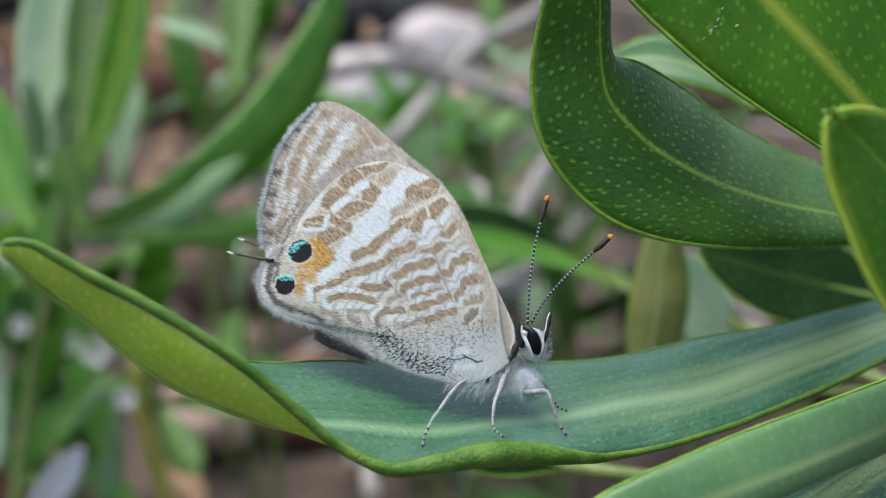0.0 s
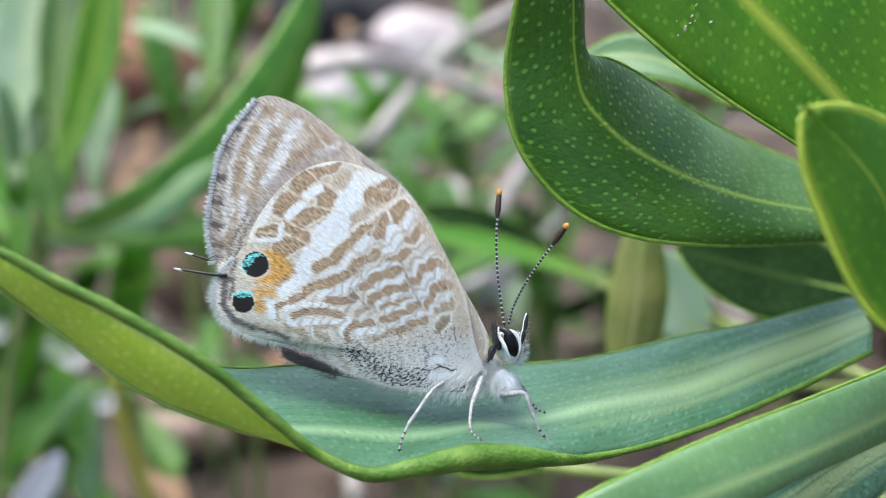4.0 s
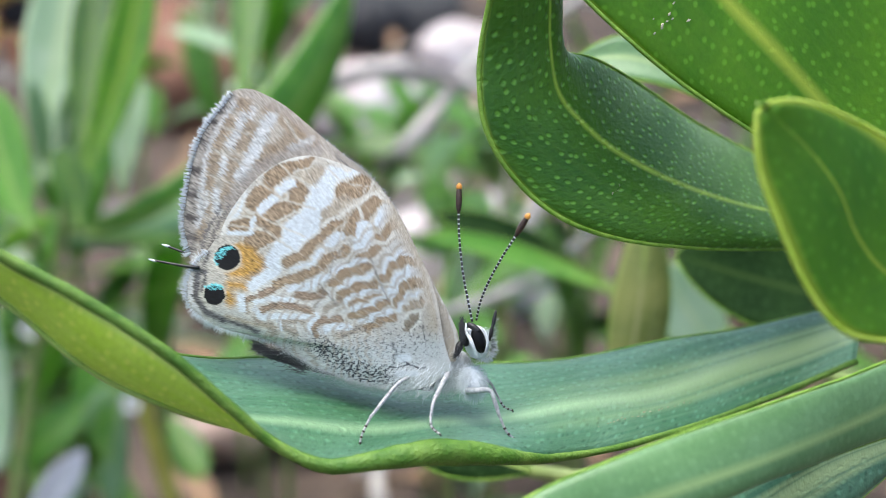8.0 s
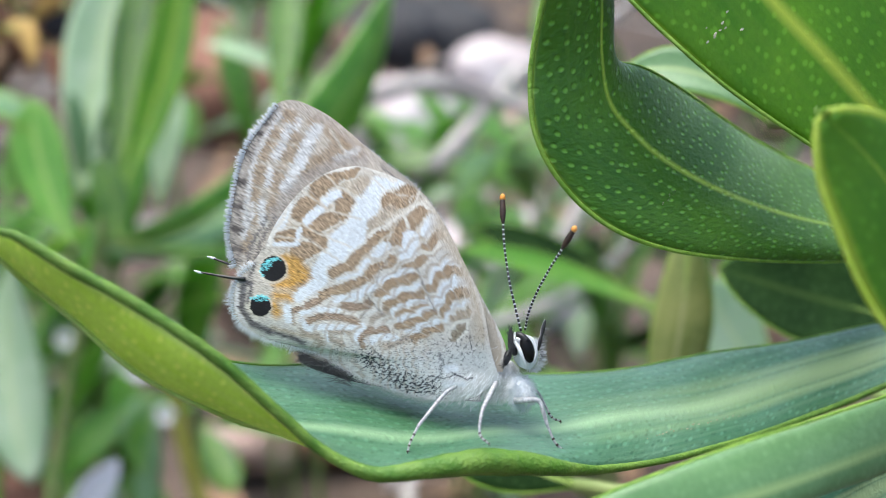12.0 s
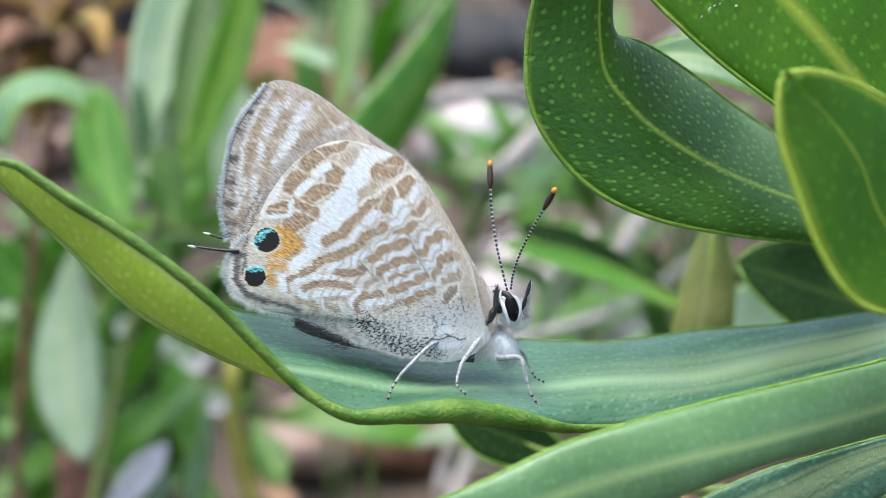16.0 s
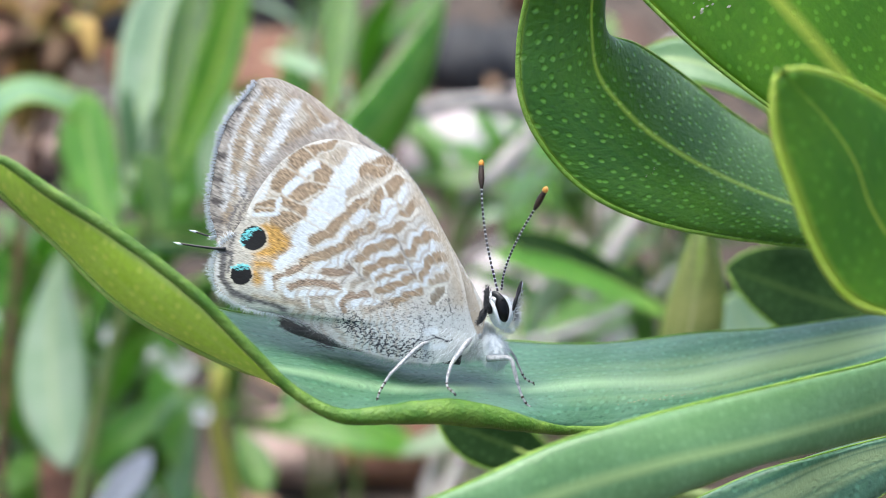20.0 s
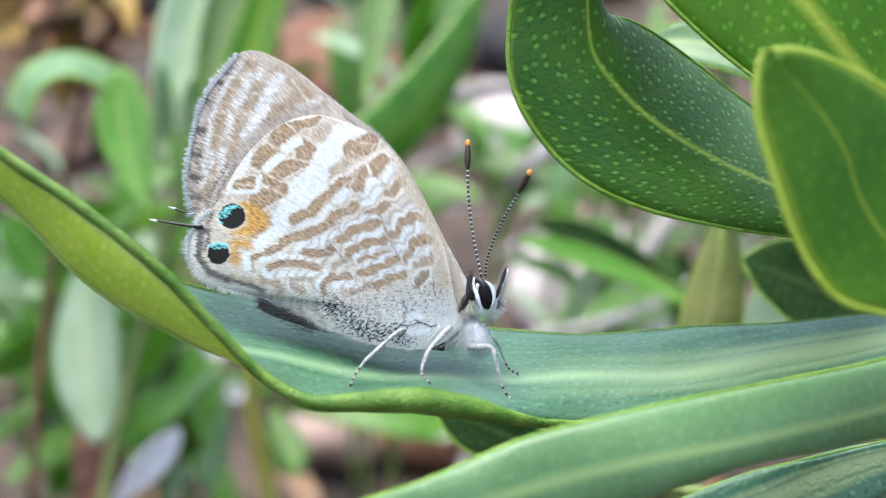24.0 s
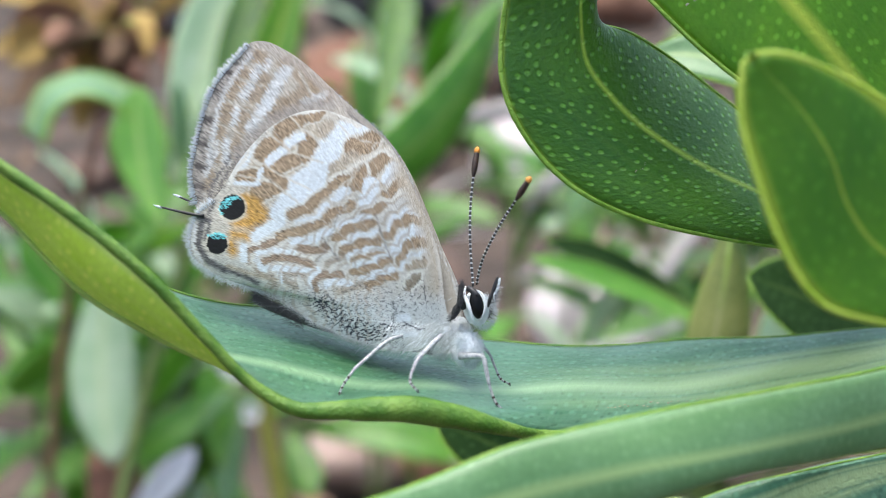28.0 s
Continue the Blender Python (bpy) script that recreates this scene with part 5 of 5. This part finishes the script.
def fringe(edge, lo, hi, count, length, spread, mat, parent, d=0.0, name="fringe", width=0.016, inset=3, away=(640, 420), label=""):
    """Hairs standing out from a stretch of a wing's edge."""
    e = spline([(x, y, 0) for x, y in edge[lo:hi]], 200)[:, :2]
    tan = np.gradient(e, axis=0)
    out = np.stack([tan[:, 1], -tan[:, 0]], 1)
    flip = np.sign(((e - np.array(away)) * out).sum(1))
    out = out * flip[:, None] / (np.linalg.norm(out, axis=1)[:, None] + 1e-9)
    roots, dirs, lens = [], [], []
    for k in range(count):
        i = min(199, max(0, round(hair_rng.randrange(0, 200, 4) + hair_rng.gauss(0, 0.8))))
        p = e[i] - out[i] * inset * hair_rng.uniform(0.3, 2)
        roots.append(W(p[0], p[1], d + hair_rng.uniform(-0.05, 0.05)))
        g = out[i] + np.array([hair_rng.gauss(0, spread), hair_rng.gauss(0, spread)])
        dirs.append((g[0], -g[1], hair_rng.gauss(0.05, 0.2)))
        lens.append(length * hair_rng.uniform(0.6, 1.25) * (0.75 + 0.5 * noise.noise(Vector((i * 0.35, length * 9, 0)))))
    return needles(name, roots, dirs, lens, width, mat, parent, label)


def blob(name, centre, radii, turn, mat, parent, rough=0.0, label=""):
    """A soft egg-shaped body piece; centre and radii in mm of the butterfly's space."""
    bm = bmesh.new()
    bmesh.ops.create_icosphere(bm, subdivisions=4, radius=1)
    m = Matrix.Translation(centre) @ Matrix.Rotation(radians(turn), 4, "Z") @ Matrix.Diagonal((*[r * MM for r in radii], 1))
    for v in bm.verts:
        v.co = m @ (v.co * (1 + rough * noise.noise(v.co * 3)))
    me = bpy.data.meshes.new(name)
    bm.to_mesh(me)
    bm.free()
    me.materials.append(mat)
    me.polygons.foreach_set("use_smooth", [True] * len(me.polygons))
    return part(name, me, parent, label)


def furry(name, centre, radii, turn, count, length, lay, parent, mat=FUR, width=0.010):
    """Hairs over an egg-shaped piece, laid over towards a direction."""
    roots, dirs, lens = [], [], []
    rot = Matrix.Rotation(radians(turn), 3, "Z")
    for k in range(count):
        v = Vector((hair_rng.gauss(0, 1), hair_rng.gauss(0, 1), hair_rng.gauss(0, 1))).normalized()
        q = rot @ Vector(a * b for a, b in zip(v, radii))
        g = rot @ Vector(a / b for a, b in zip(v, radii))
        roots.append(Vector(centre) + q * MM * 0.97)
        dirs.append(g.normalized() + Vector(lay))
        lens.append(length * hair_rng.uniform(0.5, 1.3))
    return needles(name, roots, dirs, lens, width, mat, parent)


near_hind, near_fore = wings[0][0], wings[1][0]
for hind, fore in ((wings[0][0], wings[1][0]), (wings[3][0], wings[2][0])):
    fringe(FORE_EDGE, 13, 20, 900, 0.2, 0.2, FUR_GREY, fore, 0.0, width=0.022)
    fringe(FORE_EDGE, 13, 20, 1100, 0.40, 0.12, FUR, fore, 0.02, width=0.020)
    fringe(HIND_EDGE, 14, 22, 1300, 0.5, 0.25, FUR, hind, 0.0, width=0.012)
    fringe(HIND_EDGE, 20, 26, 900, 0.45, 0.35, FUR_GREY, hind, 0.0, width=0.008)
    pts = [(352, 474, 0.1), (330, 472, 0.1), (300, 467, 0.05), (264, 460, 0.0)] if hind is near_hind else [(352, 464, 0.1), (330, 456, 0.1), (300, 444, 0.05), (272, 434, 0.0)]
    path = spline([W(*p) for p in pts], 14)
    tail = part("tail", mesh_of("tail", *tube(path, np.linspace(0.10, 0.045, 14) * MM, 6), JET), hind, "thin black tail with a white tip")
    part("tail_tip", mesh_of("tail_tip", *tube(spline([W(pts[-1][0] + k, pts[-1][1] + k * 0.3) for k in (12, 4, -4)], 5), np.array([0.05, 0.08, 0.07, 0.05, 0.02]) * MM, 6), FUR), tail)
fringe(FORE_EDGE, 6, 9, 120, 0.3, 0.3, FUR_DARK, near_fore, -0.1, "costal_hair", 0.008, 4)
fringe(FORE_EDGE, 5, 10, 520, 0.26, 0.3, FUR_GREY, near_fore, -0.05, "costal_hair", 0.008, 2)
fringe(FORE_EDGE, 1, 6, 200, 0.16, 0.4, FUR_GREY, near_fore, 0.0, "costal_hair", 0.009, 3)
# loose hairs over the base of the wing
roots, dirs, lens = [], [], []
for k in range(500):
    x, y = hair_rng.uniform(600, 800), hair_rng.uniform(585, 690)
    if y > 600 + (x - 500) * 0.32:
        continue
    roots.append(W(x, y, 0.15))
    dirs.append((-0.8 + hair_rng.gauss(0, 0.3), -0.75 + hair_rng.gauss(0, 0.4), 0.35))
    lens.append(hair_rng.uniform(0.2, 0.6))
needles("base_hair", roots, dirs, lens, 0.005, FUR_GREY, near_hind)

# body
abdomen = part("abdomen", mesh_of("abdomen", *tube(spline([W(770, 660, -0.9), W(690, 652, -0.9), W(600, 650, -0.8), W(535, 643, -0.3), W(478, 627, 0.1), W(446, 612, 0.2)], 30), np.interp(np.linspace(0, 1, 30), [0, 0.15, 0.55, 0.8, 0.96, 1], [1.0, 1.0, 0.5, 0.26, 0.27, 0.1]) * MM, 16, 0.05), ABDO), butterfly, "slate grey abdomen with pale hair")
roots, dirs, lens = [], [], []
for k in range(1500):
    u = hair_rng.random()
    x = 450 + 310 * u
    y = 600 + 64 * min(1, u * 1.5) + hair_rng.uniform(-4, 22)
    roots.append(W(x, y, hair_rng.uniform(-0.9, 0.5)))
    dirs.append((-0.9 + hair_rng.gauss(0, 0.25), -0.45 + hair_rng.gauss(0, 0.3), 0.1))
    lens.append(hair_rng.uniform(0.4, 1.1) * (0.5 + u * 0.7))
needles("belly_hair", roots, dirs, lens, 0.006, FUR_GREY, abdomen)
roots, dirs, lens = [], [], []
for k in range(560):
    u = hair_rng.random() ** 1.4
    roots.append(W(452 + 90 * u, 613 + 42 * u + hair_rng.gauss(0, 6), hair_rng.uniform(0.2, 0.5)))
    dirs.append((-0.9 + hair_rng.gauss(0, 0.3), 0.2 + hair_rng.gauss(0, 0.35), 0.25))
    lens.append(hair_rng.uniform(0.25, 0.6))
needles("dark_hair", roots, dirs, lens, 0.012, FUR_DARK, abdomen)
roots, dirs, lens = [], [], []
for k in range(420):
    x, y = hair_rng.uniform(690, 830), hair_rng.uniform(640, 690)
    roots.append(W(x, y, hair_rng.uniform(0.3, 0.9)))
    dirs.append((-0.55 + hair_rng.gauss(0, 0.3), -0.8 + hair_rng.gauss(0, 0.3), 0.35))
    lens.append(hair_rng.uniform(0.4, 1.1))
needles("flank_hair", roots, dirs, lens, 0.006, FUR, butterfly, "loose white hair along the flank")
thorax = blob("thorax", W(792, 652, -1.25), (1.3, 1.05, 0.95), 25, FUR_GREY, butterfly, 0.1, "white furry thorax")
furry("thorax_fur", W(792, 652, -1.25), (1.3, 1.05, 0.95), 25, 2400, 0.55, (-0.5, -0.8, 0.0), thorax, FUR_GREY, 0.008)
chest = blob("chest", W(836, 676, -0.2), (0.62, 0.85, 0.75), 12, FUR, butterfly, 0.1, "white furry chest")
furry("chest_fur", W(836, 676, -0.2), (0.62, 0.85, 0.75), 12, 1500, 0.45, (-0.1, -0.7, 0.1), chest)
head = blob("head", W(843, 606, -0.3), (0.68, 0.92, 0.9), 12, FUR, butterfly, 0.05, "white head with black eyes and stripes")
furry("face_fur", W(855, 611, -0.3), (0.58, 0.82, 0.8), 12, 1300, 0.30, (0.4, -0.1, 0.2), head, width=0.008)
blob("eye", W(847, 602, 0.50), (0.36, 0.74, 0.36), 16, EYE_BLACK, head, label="glossy black compound eye")
blob("eye", W(852, 603, -1.05), (0.42, 0.68, 0.34), 14, EYE_BLACK, head)
part("eye_stripe", mesh_of("eye_stripe", *tube(spline([W(825, 572, 0.45), W(824, 586, 0.62), W(831, 598, 0.80), W(837, 612, 0.82), W(845, 632, 0.66)], 14), np.interp(np.linspace(0, 1, 14), [0, 0.2, 0.6, 1], [0.05, 0.09, 0.115, 0.06]) * MM, 8, 0.2), FUR_BRIGHT), head, "white stripe behind the eye")
part("eye_ring", mesh_of("eye_ring", *tube(spline([W(843, 577, 0.45), W(853, 581, 0.62), W(861, 594, 0.66), W(862, 612, 0.62), W(853, 630, 0.5)], 14), np.interp(np.linspace(0, 1, 14), [0, 0.5, 1], [0.04, 0.075, 0.04]) * MM, 8, 0.3), FUR_BRIGHT), head, "white crescent before the eye")
part("collar", mesh_of("collar", *tube(spline([W(817, 566, 0.1), W(819, 582, 0.45), W(822, 600, 0.60), W(826, 612, 0.55)], 14), np.interp(np.linspace(0, 1, 14), [0, 0.3, 0.7, 1], [0.08, 0.17, 0.24, 0.12]) * MM, 10, 0.4), JET), head, "black band behind the head")
part("neck_band", mesh_of("neck_band", *tube(spline([W(816, 604, 0.4), W(812, 616, 0.5), W(808, 630, 0.5)], 8), np.array([0.1, 0.15, 0.19, 0.2, 0.19, 0.16, 0.12, 0.06]) * MM, 8, 0.4), JET), head)
part("crown", mesh_of("crown", *tube(spline([W(829, 575, 0.35), W(838, 579, 0.55), W(846, 588, 0.62)], 8), np.linspace(0.17, 0.2, 8) * MM, 8, 0.2), JET), head, "black crown between eye and feelers")
col_path = spline([W(818, 566, 0.2), W(819, 584, 0.55), W(822, 600, 0.7), W(812, 620, 0.6), W(807, 632, 0.5)], 40)
needles("collar_hair", [Vector(col_path[hair_rng.randrange(40)]) + Vector((hair_rng.gauss(0, 0.08), hair_rng.gauss(0, 0.08), 0.08)) * MM for k in range(420)], [(-0.3 + hair_rng.gauss(0, 0.4), 0.2 + hair_rng.gauss(0, 0.5), 0.5) for k in range(420)], [hair_rng.uniform(0.15, 0.35) for k in range(420)], 0.014, FUR_DARK, head)
for d in (0.35, -0.7):
    pal = part("palp", mesh_of("palp", *tube(spline([W(866, 604, d), W(869, 588, d + 0.1), W(874, 568, d), W(878, 549, d)], 12), np.array([0.06, 0.09, 0.11, 0.12, 0.12, 0.08, 0.10, 0.12, 0.12, 0.10, 0.08, 0.03]) * 0.9 * MM, 8, 0.2), JET if d > 0 else FUR), head, "dark upturned mouth palp")
    roots = [W(868 + 6 * u, 625 - 62 * u, d) for u in (hair_rng.random() for k in range(110))]
    needles("bristles", roots, [(0.7 + hair_rng.gauss(0, 0.4), 0.35 + hair_rng.gauss(0, 0.4), hair_rng.gauss(0, 0.4)) for r in roots], [hair_rng.uniform(0.25, 0.5) for r in roots], 0.008, FUR_DARK if d > 0 else FUR, pal)


def antenna(pts, label):
    path = spline([W(*p) for p in pts], 60)
    n = 60
    shaft = part("antenna", mesh_of("antenna", *tube(path[:48], np.full(48, 0.062) * MM, 7), JET), butterfly, label)
    for k in range(1, 46, 2):
        seg = np.linspace(path[k] * 0.65 + path[k + 1] * 0.35, path[k] * 0.2 + path[k + 1] * 0.8, 3)
        part("white_ring", mesh_of("white_ring", *tube(seg, np.array([0.066, 0.072, 0.066]) * MM, 7), FUR), shaft)
    part("club", mesh_of("club", *tube(path[46:58], np.array([0.07, 0.1, 0.13, 0.155, 0.17, 0.175, 0.175, 0.17, 0.16, 0.15, 0.14, 0.12]) * MM, 9), CLUB), shaft, "dark brown club")
    part("club_tip", mesh_of("club_tip", *tube(path[56:], np.array([0.12, 0.165, 0.15, 0.05]) * MM, 9), TIP), shaft, "orange tip")
    return shaft


feelers = [antenna([(836, 570, 0.1), (828, 530, 0.0), (819, 480, -0.2), (813, 420, -0.4), (812, 370, -0.5), (813, 322, -0.6)], "black feeler ringed with white, orange tip"),
           antenna([(843, 567, 0.4), (850, 535, 0.7), (866, 496, 1.0), (890, 452, 1.3), (914, 415, 1.5), (938, 376, 1.7)], "black feeler ringed with white, orange tip")]


def leg(pts, radii, label="slender white leg with dark-banded foot"):
    """Thigh, shin and a banded foot along joints in the butterfly's space."""
    thigh = part("leg", mesh_of("leg", *tube(spline([W(*p) for p in pts[:-2]], 24), np.interp(np.linspace(0, 1, 24), np.linspace(0, 1, len(radii)), radii) * MM, 8, 0.15), LIMB), butterfly, label)
    foot = spline([W(*p) for p in pts[-3:]], 16)
    part("foot", mesh_of("foot", *tube(foot, np.linspace(radii[-1] * 0.9, 0.05, 16) * MM, 7, 0.2), LIMB), thigh)
    for k in (5, 8, 11, 14):
        part("foot_band", mesh_of("foot_band", *tube(foot[k:k + 2], (radii[-1] * 0.9 - k / 15 * (radii[-1] * 0.9 - 0.05) + 0.012) * MM, 7), CLUB), thigh)
    roots = [Vector(p) for p in foot[-2:]] * 2
    needles("claw", roots, [(0.6, -0.6, 0.3), (-0.2, -0.8, 0.2), (0.8, -0.3, 0), (0.3, -0.8, -0.2)], [0.16] * 4, 0.02, FUR_DARK, thigh)


leg([(722, 668, 0.6), (704, 680, 1.4), (680, 708, 2.2), (656, 738, 2.9), (642, 766, 3.3), (636, 786, 3.5)], [0.10, 0.11, 0.10, 0.085])
leg([(792, 662, 0.8), (785, 675, 1.6), (775, 695, 2.6), (767, 712, 3.4), (762, 738, 4.2), (764, 756, 4.6), (780, 770, 4.9)], [0.14, 0.14, 0.12, 0.09, 0.08])
leg([(826, 692, 0.5), (848, 691, 0.8), (868, 692, 1.0), (876, 712, 1.1), (884, 738, 1.15), (898, 766, 1.2), (921, 785, 1.2)], [0.20, 0.17, 0.13, 0.12, 0.09])
leg([(838, 674, -0.9), (860, 672, -1.1), (872, 684, -1.2), (880, 700, -1.3), (892, 720, -1.4), (908, 727, -1.5)], [0.11, 0.095, 0.08, 0.07])
wings.append((abdomen, 0.0))

def motions():
    """In-plane turn, lean, twist and shift of the closed wings, time by time."""
    rows = ((0, -2.04, -14.55, -8.64, 0.05, 0.38, 0), (0.5, -1.64, -10.25, -3.19, -0.03, 0.4, 0), (1, -0.74, -10.45, -3.1, 0.01, 0.34, 0), (1.5, -0.74, -11.36, -2.35, 0.01, 0.34, 0), (2, -1.15, -10.54, -0.59, -0, 0.34, 0), (2.5, -0.66, -8.79, -2.89, 0.07, 0.28, 0),
            (3, -0.18, -10.63, 1.29, 0.24, 0.35, 0), (3.5, -0.24, -7, 2.65, 0.06, 0.27, 0), (5.5, -0.16, -1.21, 0.24, -0.19, 0, 0), (6, 0.09, -2.08, -1.99, 0.01, 0.01, 0), (6.5, -0.47, 0.4, 0.82, -0.14, 0.02, 0), (7, -0.49, 1.23, -1.75, -0.13, 0.03, 0),
            (7.5, -0.43, -3.83, 0.88, -0.16, 0.02, 0), (8, -0.09, 0.47, -1.73, 0.01, -0.01, 0), (8.5, -0.38, 2.63, 0.46, -0.24, 0.07, 0), (9, 0, -2.48, -1.59, -0.11, -0.08, 0), (9.5, 0.32, 1.09, 2.29, -0.02, -0.05, 0), (10, 1, -1.86, -0.09, -0.04, -0.13, 0),
            (10.5, 0.59, 1.69, 0.47, -0.12, -0.02, 0), (11, 0.86, -0.51, -1.13, 0.01, -0.11, 0), (11.5, 0.7, -0.41, -1.18, -0.04, -0.08, 0), (13.5, 2.2, -2, -1, 0.1, -0.05, 0), (13.85, 4, 0, 4.63, 0.44, -0.25, 0), (14, 7.48, 15.2, 14.75, -0.02, -0.42, -1.67),
            (14.1, 9.78, 24.34, 23.25, 1.55, -1, 0.3), (14.25, 5.48, 8, 4.63, 0.44, -0.25, 0), (14.5, 7.05, 24.25, 13.48, 0.16, -0.46, -2.63), (14.7, 5.48, 5, 4.63, 0.44, -0.25, 0), (15, 5.48, -7.89, 4.63, 0.44, -0.25, 0), (15.5, 5.78, -7.35, 7.47, 0.31, -0.27, 0),
            (16, 5.78, -6.3, 7.29, 0.38, -0.18, 0), (16.5, 6.31, -8.86, 5.37, 0.4, -0.28, 0), (17, 5.63, -5.34, 6.03, 0.28, -0.36, 0), (17.5, 5.59, -7.17, 6.86, 0.27, -0.23, 0), (18, 5.89, -6.53, 6.71, 0.3, -0.25, 0), (18.5, 5.56, -6.67, 6, 0.29, -0.23, 0),
            (19, 5.46, -6.66, 5.68, 0.31, -0.28, 0), (19.5, 5.39, -6.49, 6.68, 0.31, -0.24, 0), (20, 5.27, -6.23, 6.96, 0.21, -0.26, 0), (20.5, 5.45, -6.7, 6.41, 0.25, -0.27, 0), (21, 5.43, -6.02, 6.96, 0.31, -0.26, 0), (21.5, 5.54, -6.52, 8.18, 0.25, -0.26, 0),
            (22, 5.4, -6.77, 8.47, 0.2, -0.22, 0), (22.5, 5.51, -6.63, 8.21, 0.25, -0.24, 0), (24.5, 5.72, -6.67, 10.56, 0.39, -0.16, 0), (25, 5.33, -6.6, 12.32, 0.25, -0.17, 0), (25.5, 5.62, -6.61, 11.31, 0.36, -0.19, 0), (26, 5.79, -6.81, 14.16, 0.37, -0.19, 0),
            (26.5, 6.23, -6.3, 11.63, 0.37, -0.24, 0), (27, 5.65, -6.27, 11.28, 0.35, -0.16, 0), (27.5, 5.88, -6.53, 13.49, 0.35, -0.12, 0), (27.7, 5.88, -6.53, 13.49, 0.35, -0.12, 0), (27.8, 1, -14, 3.72, 0.12, 0.01, -0.77), (28, 2.14, 0, 3.72, 0.12, 0.01, -0.77))
    for ob, d in wings:
        share = 1.0 if ob is not abdomen else 0.9
        walk(ob, [(t, pose(tx * MM, ty * MM, (d + tz) * MM, 0, 0, th * share) @ pose(0, 0, 0, 0, ps, 0) @ pose(0, 0, 0, ph if share == 1 else 0, 0, 0)) for t, th, ph, ps, tx, ty, tz in rows])
    # the feelers sway about their roots
    left = ((0, -17, -13), (1, -7.5, -9), (2, -6.8, -8), (3, -6.9, -7.4), (6, -1.1, -5), (8, 0, -2.8), (9, 0.2, -6), (10, 2.7, -7), (11, 2.5, -6), (13.5, 3.8, -5.3), (14, 4.7, -9.5), (14.5, 1.4, -15), (15, 4.5, -9.6), (16, 5.8, -8),
            (17, 5.4, -9.6), (18, 6.3, -8.9), (20, 5.6, -7.4), (22, 5.8, -7.3), (25, 6.4, -5.6), (26, 6.1, -7), (27, 6.2, -9.3), (28, -0.7, -4.8))
    right = ((0, -17.9, -12), (1, -9, -4), (3, -5.4, 9), (6, 1.7, 8), (8, 0.5, 3.6), (9, 2.2, 9), (10, 3.8, 11.6), (11, 3.5, 12.9), (13.5, 5.4, 15.3), (14, 7.1, 23.6), (14.5, -1.3, 27), (16, 6.9, 15.8), (17, 6.9, 18.4), (18, 8, 17.8),
             (20, 7.2, 15.9), (22, 7.1, 15.1), (25, 8.1, 16.9), (26, 7.5, 17.3), (27, 7.4, 18.5), (28, 3.5, 8.9))
    for ob, root, rows in ((feelers[0], W(836, 570, 0.1), left), (feelers[1], W(843, 567, 0.4), right)):
        walk(ob, [(t, Matrix.Translation(root) @ pose(0, 0, 0, 0, 0, th) @ pose(0, 0, 0, ph, 0, 0) @ Matrix.Translation(-root)) for t, th, ph in rows])


motions()
